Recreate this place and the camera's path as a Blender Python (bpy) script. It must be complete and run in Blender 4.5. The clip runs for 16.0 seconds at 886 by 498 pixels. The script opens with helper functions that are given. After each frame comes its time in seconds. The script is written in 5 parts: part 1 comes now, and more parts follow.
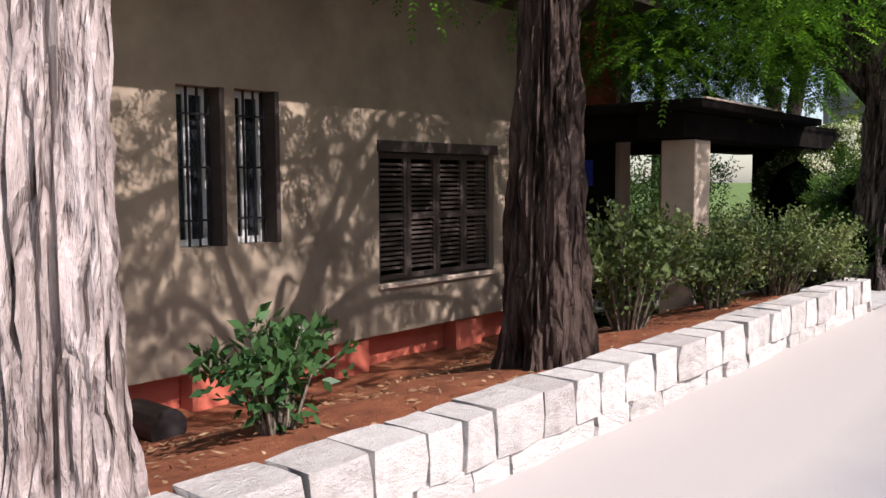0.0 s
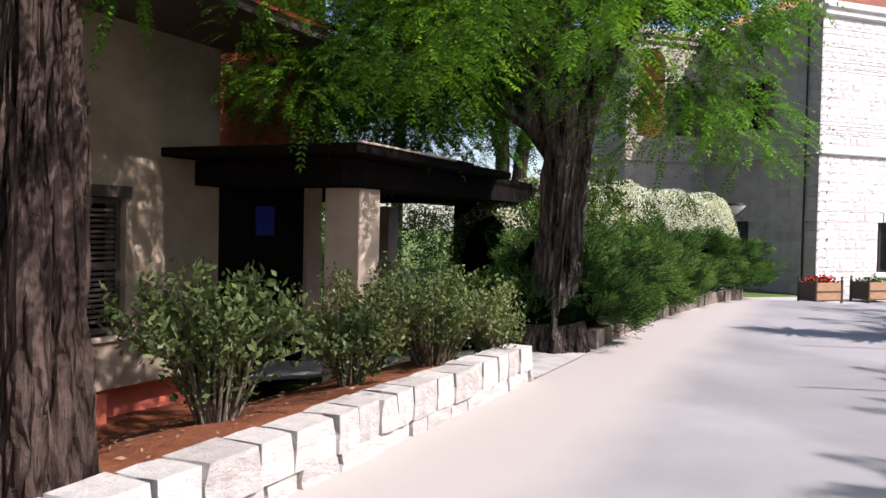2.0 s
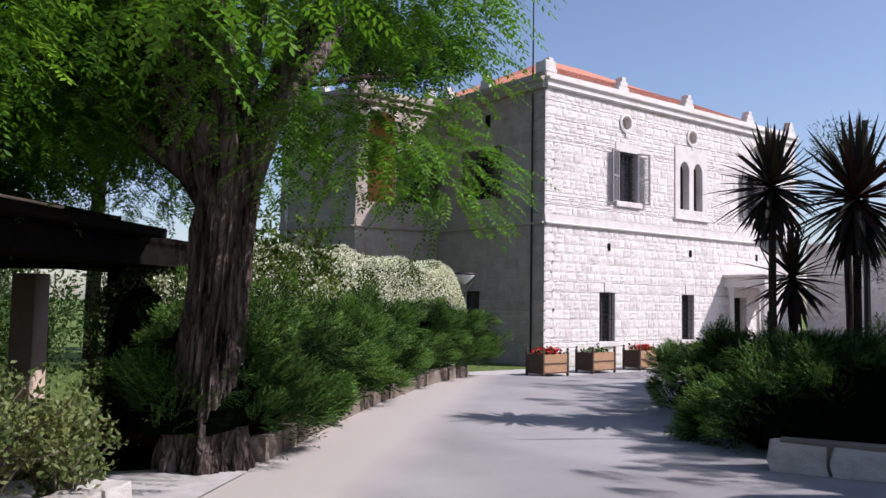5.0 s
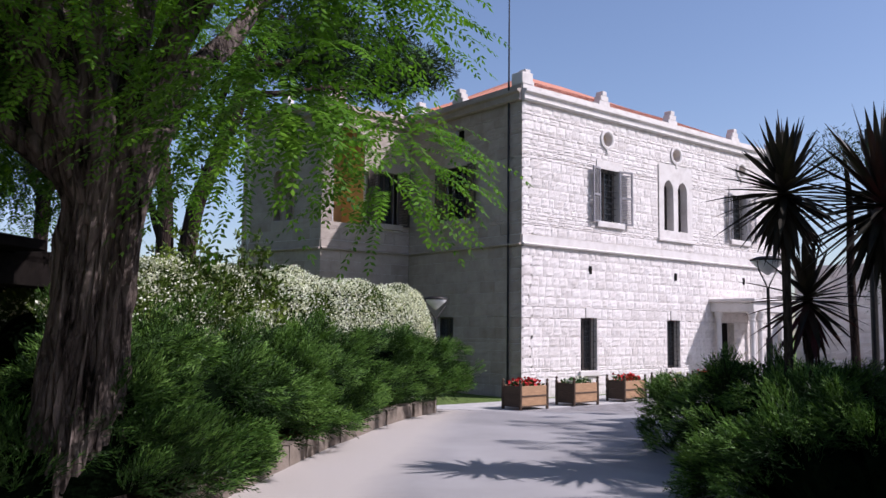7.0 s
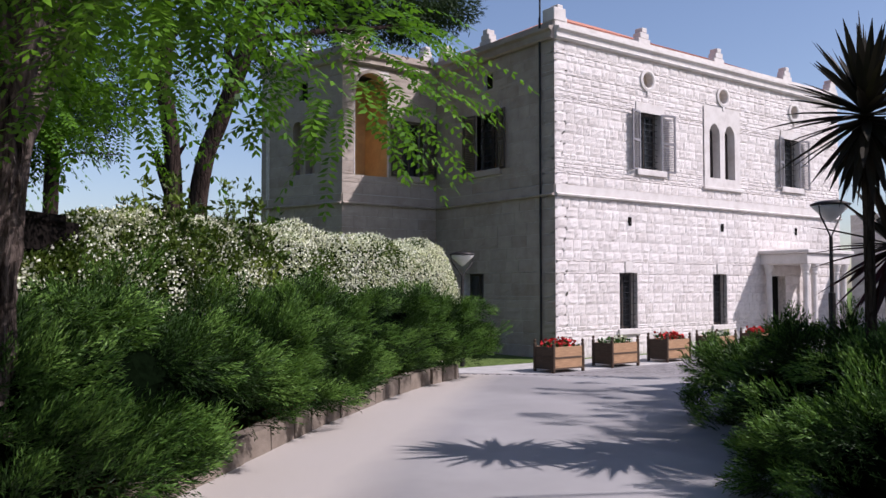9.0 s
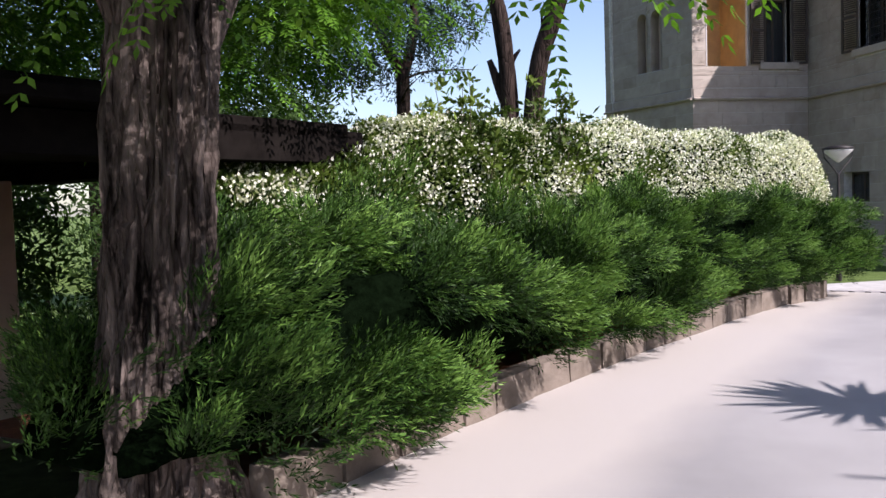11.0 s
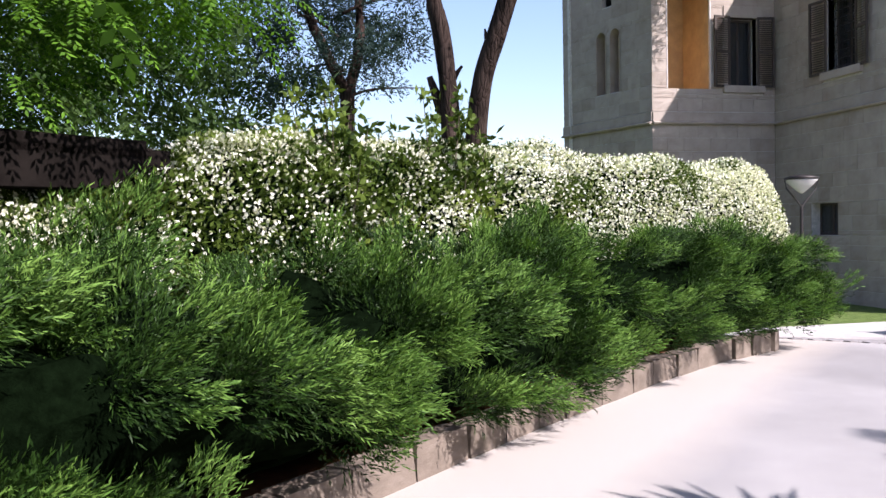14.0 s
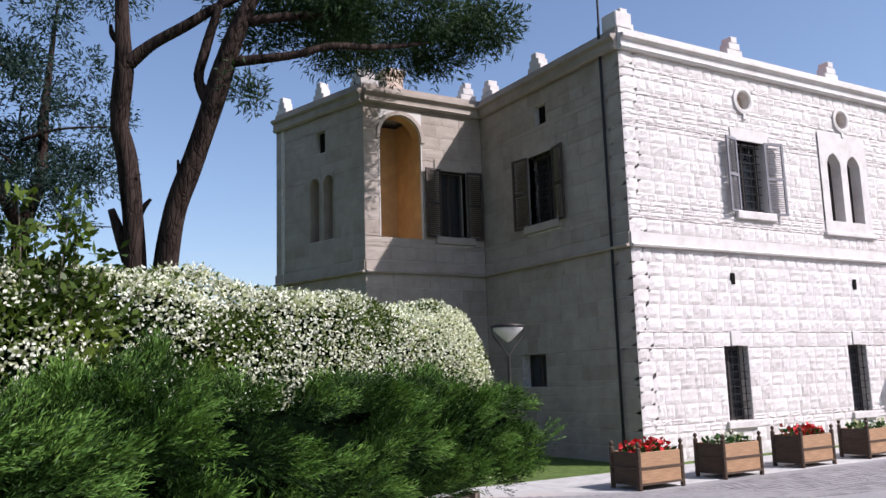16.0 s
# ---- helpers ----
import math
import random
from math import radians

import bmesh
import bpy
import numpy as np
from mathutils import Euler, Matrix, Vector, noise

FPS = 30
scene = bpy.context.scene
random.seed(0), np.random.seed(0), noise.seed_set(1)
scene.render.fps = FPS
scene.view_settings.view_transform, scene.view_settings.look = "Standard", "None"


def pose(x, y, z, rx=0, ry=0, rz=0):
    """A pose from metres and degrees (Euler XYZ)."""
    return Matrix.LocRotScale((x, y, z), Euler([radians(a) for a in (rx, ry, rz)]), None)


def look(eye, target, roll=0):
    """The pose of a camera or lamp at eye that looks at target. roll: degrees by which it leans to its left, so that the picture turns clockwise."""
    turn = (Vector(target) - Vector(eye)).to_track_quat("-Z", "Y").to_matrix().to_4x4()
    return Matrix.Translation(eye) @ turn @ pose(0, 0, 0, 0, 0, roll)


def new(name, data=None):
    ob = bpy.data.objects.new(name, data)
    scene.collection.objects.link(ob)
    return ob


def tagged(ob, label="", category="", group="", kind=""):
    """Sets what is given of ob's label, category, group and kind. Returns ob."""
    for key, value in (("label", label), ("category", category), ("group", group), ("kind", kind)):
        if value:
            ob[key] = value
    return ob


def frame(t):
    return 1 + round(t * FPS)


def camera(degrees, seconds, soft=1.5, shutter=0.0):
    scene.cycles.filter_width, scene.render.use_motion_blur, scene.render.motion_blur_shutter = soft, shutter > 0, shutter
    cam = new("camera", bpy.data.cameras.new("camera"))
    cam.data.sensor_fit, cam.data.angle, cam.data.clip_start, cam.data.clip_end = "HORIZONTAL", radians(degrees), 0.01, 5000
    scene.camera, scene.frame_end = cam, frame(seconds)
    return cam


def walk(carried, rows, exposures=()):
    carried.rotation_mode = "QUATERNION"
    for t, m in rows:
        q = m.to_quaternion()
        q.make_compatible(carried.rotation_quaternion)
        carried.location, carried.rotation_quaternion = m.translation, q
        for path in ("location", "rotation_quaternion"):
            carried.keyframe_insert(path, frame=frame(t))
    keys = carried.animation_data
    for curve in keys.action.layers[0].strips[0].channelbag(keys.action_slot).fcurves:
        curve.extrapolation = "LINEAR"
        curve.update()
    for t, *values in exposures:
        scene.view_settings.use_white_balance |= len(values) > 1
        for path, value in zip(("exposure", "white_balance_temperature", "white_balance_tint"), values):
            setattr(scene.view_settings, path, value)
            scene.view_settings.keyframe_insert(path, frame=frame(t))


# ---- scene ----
cam = camera(55.8, 16.0)

PATH = [
    (0, (-22.567, -21.907, 1.404), (-22.372, -19.923, 1.247), -0.3),
    (0.5, (-22.158, -21.671, 1.422), (-21.786, -19.712, 1.271), -0.3),
    (1, (-21.77, -21.293, 1.421), (-21.278, -19.358, 1.304), 0.3),
    (1.5, (-21.413, -21.055, 1.471), (-20.804, -19.152, 1.378), 0.7),
    (2, (-20.935, -20.872, 1.492), (-20.217, -19.006, 1.444), 1.2),
    (2.5, (-20.555, -20.58, 1.568), (-19.69, -18.777, 1.561), 1.6),
    (3, (-20.192, -20.206, 1.506), (-19.169, -18.488, 1.556), 1.1),
    (3.5, (-19.878, -20.008, 1.545), (-18.749, -18.358, 1.609), 1.2),
    (4, (-19.551, -19.726, 1.538), (-18.34, -18.137, 1.623), 1.0),
    (6.5, (-17.995, -18.222, 1.569), (-16.766, -16.655, 1.747), 0.8),
    (7, (-17.626, -17.907, 1.571), (-16.369, -16.363, 1.764), 0.7),
    (7.5, (-17.269, -17.607, 1.578), (-15.985, -16.087, 1.778), 0.6),
    (8, (-16.978, -17.347, 1.53), (-15.667, -15.85, 1.734), 0.0),
    (8.5, (-16.7, -17.127, 1.544), (-15.423, -15.599, 1.73), 0.1),
    (9, (-16.365, -16.908, 1.597), (-15.179, -15.3, 1.687), 0.0),
    (9.5, (-16.042, -16.711, 1.61), (-15.029, -14.987, 1.572), -0.3),
    (10, (-15.644, -16.387, 1.538), (-14.87, -14.545, 1.46), -1.2),
    (12.5, (-14.756, -15.396, 1.568), (-14.554, -13.409, 1.453), -1.6),
    (13, (-14.373, -15.111, 1.566), (-14.159, -13.125, 1.463), -1.8),
    (13.5, (-14.034, -14.739, 1.593), (-13.745, -12.762, 1.502), -2.0),
    (14, (-13.793, -14.514, 1.655), (-13.355, -12.564, 1.596), -1.1),
    (14.5, (-13.355, -14.128, 1.616), (-12.744, -12.223, 1.637), -0.5),
    (15, (-13.135, -13.817, 1.639), (-12.276, -12.014, 1.757), 0.4),
    (15.5, (-12.886, -13.473, 1.619), (-11.867, -11.763, 1.812), -0.1),
    (16, (-12.506, -13.213, 1.479), (-11.499, -11.513, 1.785), -1.8),
]
EXPOSURES = [(0, 0.62, 6300, 20), (2, 0.7, 6300, 20), (3, 0.64, 6300, 20), (3.5, 0.5, 6200, 20), (4, 0.38, 6200, 20), (6.5, 0.18, 6000, 22), (8.5, 0.12, 6100, 22), (9.5, 0.1, 6200, 22), (10, 0.25, 6200, 22), (12.5, 1.13, 6300, 22), (13.5, 1.13, 6300, 22), (14.5, 0.82, 6200, 22), (15.5, 0.42, 6100, 19), (16, 0.36, 6100, 18)]
walk(cam, [(t, look(eye, target, roll)) for t, eye, target, roll in PATH], EXPOSURES)

# ---- world, sun, exposure ----
SUN_TO = Vector((0.85, -1.0, 1.25)).normalized()
world = bpy.data.worlds.new("sky")
scene.world = world
world.use_nodes = True
wn = world.node_tree
sky = wn.nodes.new("ShaderNodeTexSky")
sky.sky_type, sky.sun_disc = "NISHITA", False
sky.sun_elevation = math.asin(SUN_TO.z)
sky.sun_rotation = math.atan2(SUN_TO.x, SUN_TO.y)
sky.altitude, sky.air_density, sky.dust_density = 0, 1.0, 1.0
wn.links.new(sky.outputs[0], wn.nodes["Background"].inputs[0])
wn.nodes["Background"].inputs[1].default_value = 0.12
sun_data = bpy.data.lights.new("sun", "SUN")
sun_data.energy, sun_data.angle, sun_data.color = 5.0, radians(0.53), (1.0, 0.96, 0.91)
sun = new("sun", sun_data)
sun.matrix_world = look(SUN_TO * 60, (0, 0, 0))

# ---- frames of the plan ----
# left side: s runs along the low wall, e from its front towards the house
LEFT = Matrix.Translation((-22.04, -18.22, 0)) @ Matrix.Rotation(radians(44), 4, "Z")
LEFT_INV = LEFT.inverted()


def L(s, e, z=0.0):
    return LEFT @ Vector((s, e, z))


def smooth(a, b, x):
    t = min(1.0, max(0.0, (x - a) / (b - a)))
    return t * t * (3 - 2 * t)


def road_z(x, y):
    return -0.38 * smooth(-9.0, -4.0, (x + y) / 1.4142)


rng = np.random.default_rng(7)
rnd = random.Random(5)


# ---- materials ----
class Nodes:
    """Short hand for building a node material."""

    def __init__(self, name):
        self.mat = bpy.data.materials.new(name)
        self.mat.use_nodes = True
        self.t = self.mat.node_tree
        self.b = self.t.nodes["Principled BSDF"]
        self.out = self.t.nodes["Material Output"]
        self.coord = self.t.nodes.new("ShaderNodeTexCoord").outputs["Object"]

    def n(self, kind, **kw):
        node = self.t.nodes.new(kind)
        for k, v in kw.items():
            node.inputs[k].default_value = v
        return node

    def link(self, a, b):
        self.t.links.new(a, b)

    def noise(self, scale, detail=4.0, rough=0.6, stretch=None, coord=None):
        node = self.n("ShaderNodeTexNoise", Scale=scale, Detail=detail, Roughness=rough)
        src = coord or self.coord
        if stretch:
            mp = self.n("ShaderNodeMapping")
            mp.inputs["Scale"].default_value = stretch
            self.link(src, mp.inputs[0])
            src = mp.outputs[0]
        self.link(src, node.inputs["Vector"])
        return node.outputs["Fac"]

    def ramp(self, fac, stops):
        node = self.t.nodes.new("ShaderNodeValToRGB")
        e = node.color_ramp.elements
        while len(e) < len(stops):
            e.new(0.5)
        for el, (p, c) in zip(e, stops):
            el.position = p
            el.color = (*c, 1) if len(c) == 3 else c
        self.link(fac, node.inputs[0])
        return node.outputs[0]

    def mix(self, fac, a, b, mode="MIX"):
        node = self.t.nodes.new("ShaderNodeMix")
        node.data_type, node.blend_type = "RGBA", mode
        for sock, v in ((node.inputs[0], fac), (node.inputs[6], a), (node.inputs[7], b)):
            if isinstance(v, (int, float)):
                sock.default_value = v
            elif isinstance(v, tuple):
                sock.default_value = (*v, 1)
            else:
                self.link(v, sock)
        return node.outputs[2]

    def bump(self, height, strength=0.5, dist=0.01, prev=None):
        node = self.n("ShaderNodeBump", Strength=strength, Distance=dist)
        self.link(height, node.inputs["Height"])
        if prev:
            self.link(prev, node.inputs["Normal"])
        return node.outputs[0]

    def rand(self, island=False):
        if island:
            return self.t.nodes.new("ShaderNodeNewGeometry").outputs["Random Per Island"]
        return self.t.nodes.new("ShaderNodeObjectInfo").outputs["Random"]

    def done(self, color, rough=0.8, metal=0.0, normal=None, spec=0.4):
        for name, v in (("Base Color", color), ("Roughness", rough), ("Metallic", metal), ("Specular IOR Level", spec)):
            if isinstance(v, tuple):
                self.b.inputs[name].default_value = (*v, 1)
            elif isinstance(v, (int, float)):
                self.b.inputs[name].default_value = v
            else:
                self.link(v, self.b.inputs[name])
        if normal:
            self.link(normal, self.b.inputs["Normal"])
        return self.mat


def stone_mat(name, dark, mid, light, grain=60.0, relief=0.012, vary=True, island=False):
    k = Nodes(name)
    a = k.noise(2.3, 6, 0.65)
    c = k.ramp(a, [(0.25, dark), (0.5, mid), (0.75, light)])
    if vary:
        c = k.mix(0.35, c, k.ramp(k.rand(island), [(0.0, dark), (0.5, light), (1.0, mid)]))
    pits = k.noise(grain, 5, 0.7)
    c = k.mix(0.25, c, k.ramp(pits, [(0.3, dark), (0.6, light)]), "MULTIPLY")
    return k.done(c, 0.85, 0, k.bump(k.noise(9, 6, 0.7), 0.7, relief, k.bump(pits, 0.4, 0.003)))


def plain_mat(name, color, rough=0.6, metal=0.0, vary=0.25, scale=8.0, relief=0.002, stretch=None, spec=0.3):
    k = Nodes(name)
    lo = tuple(c * (1 - vary) for c in color)
    hi = tuple(min(1, c * (1 + vary)) for c in color)
    f = k.noise(scale, 5, 0.65, stretch)
    return k.done(k.ramp(f, [(0.3, lo), (0.7, hi)]), rough, metal, k.bump(k.noise(scale * 6, 4, 0.6, stretch), 0.4, relief), spec)


def leaf_mat(name, dark, light, trans=0.45, rough=0.5, young=None):
    k = Nodes(name)
    r = k.rand(True)
    patch = k.noise(1.6, 3, 0.6)
    stops = [(0.0, dark), (0.55, tuple((a + b) / 2 for a, b in zip(dark, light))), (0.95, light)]
    c = k.mix(0.5, k.ramp(r, stops), k.ramp(patch, [(0.35, dark), (0.65, light)]))
    if young:
        c = k.mix(k.ramp(k.noise(0.9, 2, 0.5), [(0.56, (0, 0, 0)), (0.68, (1, 1, 1))]), c, young)
    k.done(c, rough, 0, None, 0.12)
    tr = k.n("ShaderNodeBsdfTranslucent")
    k.link(k.mix(1.0, c, (0.9, 1.0, 0.42), "MULTIPLY"), tr.inputs["Color"])
    ms = k.n("ShaderNodeMixShader", Fac=trans)
    k.link(k.b.outputs[0], ms.inputs[1])
    k.link(tr.outputs[0], ms.inputs[2])
    k.link(ms.outputs[0], k.out.inputs[0])
    return k.mat


def bark_mat(name, dark, light, scale=9.0, relief=0.03, crack=True):
    k = Nodes(name)
    ridges = k.noise(scale, 6, 0.7, (1.0, 1.0, 0.2))
    fine = k.noise(scale * 5, 5, 0.7, (1.0, 1.0, 0.35))
    mid = tuple((a + b) / 2 for a, b in zip(dark, light))
    c = k.ramp(ridges, [(0.34, dark), (0.46, mid), (0.6, light)])
    c = k.mix(0.35, c, k.ramp(fine, [(0.3, dark), (0.7, light)]), "MULTIPLY")
    nrm = k.bump(ridges, 1.0, relief, k.bump(fine, 0.6, relief * 0.3))
    if crack:
        mp = k.n("ShaderNodeMapping")
        mp.inputs["Scale"].default_value = (1.0, 1.0, 0.13)
        warp = k.n("ShaderNodeVectorMath")
        warp.operation = "MULTIPLY_ADD"
        nz = k.n("ShaderNodeTexNoise", Scale=3.0, Detail=3.0)
        k.link(k.coord, nz.inputs["Vector"])
        k.link(nz.outputs["Color"], warp.inputs[0])
        warp.inputs[1].default_value = (0.1, 0.1, 0.5)
        k.link(k.coord, warp.inputs[2])
        k.link(warp.outputs[0], mp.inputs[0])
        vor = k.n("ShaderNodeTexVoronoi", Scale=scale * 1.7)
        vor.feature = "DISTANCE_TO_EDGE"
        k.link(mp.outputs[0], vor.inputs["Vector"])
        f = k.ramp(vor.outputs["Distance"], [(0.0, (0, 0, 0)), (0.16, (1, 1, 1))])
        c = k.mix(0.5, c, k.ramp(vor.outputs["Distance"], [(0.0, (0.18, 0.15, 0.14)), (0.12, (1, 1, 1))]), "MULTIPLY")
        nrm = k.bump(f, 0.8, relief * 0.5, nrm)
    return k.done(c, 0.95, 0, nrm, 0.05)


M = {}
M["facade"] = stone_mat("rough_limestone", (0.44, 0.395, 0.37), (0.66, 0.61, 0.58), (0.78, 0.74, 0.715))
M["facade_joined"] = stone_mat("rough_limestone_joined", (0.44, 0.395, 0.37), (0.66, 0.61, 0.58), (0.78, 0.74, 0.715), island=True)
# smooth brownish stone, darkened to carry the shade of side and wing
M["ashlar"] = stone_mat("smooth_limestone_shaded", (0.28, 0.225, 0.185), (0.42, 0.36, 0.31), (0.53, 0.465, 0.41), 70, 0.004, island=True)
M["mortar"] = plain_mat("lime_mortar", (0.58, 0.54, 0.50), 0.95, scale=14)
M["dressed"] = stone_mat("dressed_limestone", (0.50, 0.455, 0.425), (0.64, 0.60, 0.57), (0.71, 0.675, 0.65), 70, 0.003, vary=False)
M["lowstone"] = stone_mat("whitewashed_stone", (0.26, 0.22, 0.19), (0.56, 0.52, 0.48), (0.72, 0.69, 0.65), 40, 0.035)
M["kerbstone"] = stone_mat("weathered_block", (0.10, 0.08, 0.06), (0.21, 0.17, 0.135), (0.31, 0.255, 0.21), 45, 0.012)
M["plaster"] = plain_mat("ochre_plaster", (0.29, 0.225, 0.16), 0.92, vary=0.25, scale=1.6, relief=0.003)
M["redplaster"] = plain_mat("red_plaster", (0.52, 0.13, 0.08), 0.9, vary=0.2, scale=2.2)
M["cream"] = plain_mat("cream_render", (0.50, 0.39, 0.30), 0.9, vary=0.12, scale=3.0)
M["terracotta"] = plain_mat("terracotta_tile", (0.48, 0.20, 0.13), 0.85, vary=0.3, scale=5)
M["blackroof"] = plain_mat("tarred_timber_and_shade", (0.010, 0.008, 0.007), 0.95, vary=0.4, scale=6, spec=0.03)
M["shutter"] = plain_mat("grey_shutter_paint", (0.20, 0.19, 0.20), 0.55, vary=0.15, scale=10)
M["darkshutter"] = plain_mat("brown_louvre_paint", (0.058, 0.044, 0.037), 0.55, vary=0.2, scale=10)
M["iron"] = plain_mat("black_iron", (0.025, 0.025, 0.027), 0.45, 0.6, scale=20)
M["blue_sign"] = plain_mat("blue_enamel", (0.03, 0.05, 0.35), 0.4)
# near-black paints unlit rooms and openings, and deep shade under the shelter
M["void"] = plain_mat("unlit_black", (0.010, 0.009, 0.008), 0.95, scale=3, spec=0.05)
M["ochre"] = plain_mat("ochre_reveal", (0.52, 0.34, 0.16), 0.9, vary=0.15, scale=3)
M["wood_end"] = plain_mat("dark_post_shaded_end_wood", (0.07, 0.045, 0.03), 0.7, vary=0.4, scale=6, stretch=(1, 1, 8))
M["wood"] = plain_mat("planter_wood", (0.34, 0.20, 0.11), 0.65, vary=0.3, scale=4, stretch=(1, 1, 12))
M["petal"] = plain_mat("red_petals", (0.60, 0.03, 0.03), 0.6, vary=0.4, scale=30)
M["lamp_glass"] = plain_mat("frosted_lamp_bowl", (0.62, 0.61, 0.58), 0.3, vary=0.1)
M["pole_dark"] = plain_mat("dark_lamp_paint", (0.035, 0.03, 0.028), 0.5, 0.3)
M["trunk_pale"] = bark_mat("pale_furrowed_bark", (0.20, 0.15, 0.13), (0.60, 0.52, 0.48), 6, 0.05)
# the next two barks are darkened to carry the shade on their trunks
M["trunk_dry"] = bark_mat("shaded_furrowed_bark", (0.016, 0.010, 0.008), (0.15, 0.105, 0.085), 7, 0.05)
M["trunk_grey"] = bark_mat("shaded_grey_peeling_bark", (0.009, 0.007, 0.006), (0.25, 0.20, 0.175), 7, 0.06)
M["trunk_pine"] = bark_mat("pine_bark", (0.012, 0.009, 0.008), (0.085, 0.06, 0.05), 6, 0.03)
M["trunk_palm"] = bark_mat("palm_bark", (0.025, 0.02, 0.015), (0.11, 0.085, 0.065), 14, 0.02)
M["twig"] = bark_mat("twig_bark", (0.10, 0.08, 0.055), (0.30, 0.26, 0.20), 25, 0.004)
M["leaf_pinnate"] = leaf_mat("pinnate_leaf", (0.022, 0.072, 0.010), (0.155, 0.32, 0.032), 0.44, 0.4, (0.19, 0.36, 0.03))
# dark needles and bright tips put shade and sun into the juniper colour
M["leaf_juniper"] = leaf_mat("juniper_shaded_needles", (0.006, 0.018, 0.004), (0.036, 0.08, 0.013), 0.12, 0.5)
M["juniper_tip"] = leaf_mat("juniper_lit_new_growth", (0.04, 0.105, 0.02), (0.19, 0.32, 0.065), 0.2, 0.45)
# near-black paints the shade inside hedges and under the shelter roof
M["inner_shade"] = plain_mat("juniper_shade", (0.0022, 0.0045, 0.0018), 1.0, vary=0.6, scale=14, relief=0.02, spec=0.0)
M["leaf_jasmine"] = leaf_mat("jasmine_leaf", (0.018, 0.042, 0.009), (0.12, 0.17, 0.032), 0.3, 0.35, (0.20, 0.27, 0.05))
M["flower_white"] = leaf_mat("jasmine_flower", (0.70, 0.68, 0.55), (0.84, 0.84, 0.76), 0.3, 0.6)
M["leaf_shrub"] = leaf_mat("shrub_leaf", (0.03, 0.055, 0.016), (0.17, 0.21, 0.075), 0.25, 0.38, (0.24, 0.25, 0.09))
M["leaf_glossy"] = leaf_mat("glossy_leaf", (0.02, 0.055, 0.018), (0.07, 0.14, 0.045), 0.25, 0.3)
M["leaf_palm"] = leaf_mat("sword_leaf", (0.012, 0.014, 0.010), (0.05, 0.04, 0.03), 0.06, 0.5, (0.07, 0.02, 0.025))
M["leaf_pine"] = leaf_mat("pine_needles", (0.012, 0.028, 0.012), (0.045, 0.075, 0.03), 0.25, 0.6)
M["leaf_cypress"] = leaf_mat("blue_green_needles", (0.010, 0.022, 0.02), (0.04, 0.07, 0.055), 0.2, 0.6)
M["leaf_far"] = leaf_mat("far_leaf", (0.018, 0.04, 0.012), (0.07, 0.12, 0.03), 0.35, 0.6)


def asphalt():
    k = Nodes("worn_asphalt")
    f = k.noise(0.5, 4, 0.6)
    c = k.ramp(f, [(0.3, (0.30, 0.285, 0.28)), (0.7, (0.40, 0.38, 0.375))])
    grit = k.noise(160, 3, 0.7)
    c = k.mix(0.4, c, k.ramp(grit, [(0.3, (0.45, 0.43, 0.42)), (0.7, (1, 1, 1))]), "MULTIPLY")
    patch = k.ramp(k.noise(0.28, 2, 0.4, (1, 0.5, 1)), [(0.45, (1, 1, 1)), (0.5, (0.80, 0.80, 0.81))])
    c = k.mix(0.7, c, patch, "MULTIPLY")
    # dusty strip beside the low wall and the hedge
    sep = k.n("ShaderNodeSeparateXYZ")
    mp = k.n("ShaderNodeMapping")
    mp.vector_type = "TEXTURE"
    mp.inputs["Location"].default_value = (-22.04, -18.22, 0)
    mp.inputs["Rotation"].default_value = (0, 0, radians(44))
    k.link(k.coord, mp.inputs[0])
    k.link(mp.outputs[0], sep.inputs[0])
    wob = k.n("ShaderNodeMath")
    wob.operation = "MULTIPLY_ADD"
    k.link(k.noise(0.8, 4, 0.6), wob.inputs[0])
    wob.inputs[1].default_value = 0.5
    k.link(sep.outputs[1], wob.inputs[2])
    mr = k.n("ShaderNodeMapRange")
    k.link(wob.outputs[0], mr.inputs[0])
    for i, v in ((1, -1.3), (2, -0.7), (3, 0.0), (4, 1.0)):
        mr.inputs[i].default_value = v
    c = k.mix(mr.outputs[0], c, k.ramp(grit, [(0.3, (0.36, 0.32, 0.29)), (0.7, (0.46, 0.42, 0.385))]))
    return k.done(c, 0.9, 0, k.bump(grit, 0.5, 0.004), 0.3)


def soil():
    k = Nodes("red_soil")
    f = k.noise(3.2, 6, 0.7)
    c = k.ramp(f, [(0.3, (0.13, 0.045, 0.024)), (0.55, (0.27, 0.095, 0.045)), (0.75, (0.36, 0.16, 0.08))])
    g = k.noise(40, 5, 0.8)
    c = k.mix(0.5, c, k.ramp(g, [(0.35, (0.4, 0.35, 0.3)), (0.65, (1.0, 0.95, 0.85))]), "MULTIPLY")
    return k.done(c, 0.95, 0, k.bump(g, 0.8, 0.02), 0.2)


def lawn():
    k = Nodes("dry_grass")
    c = k.ramp(k.noise(6, 6, 0.7), [(0.3, (0.06, 0.10, 0.02)), (0.7, (0.16, 0.22, 0.06))])
    return k.done(c, 0.95, 0, k.bump(k.noise(60, 4, 0.8), 0.9, 0.03), 0.2)


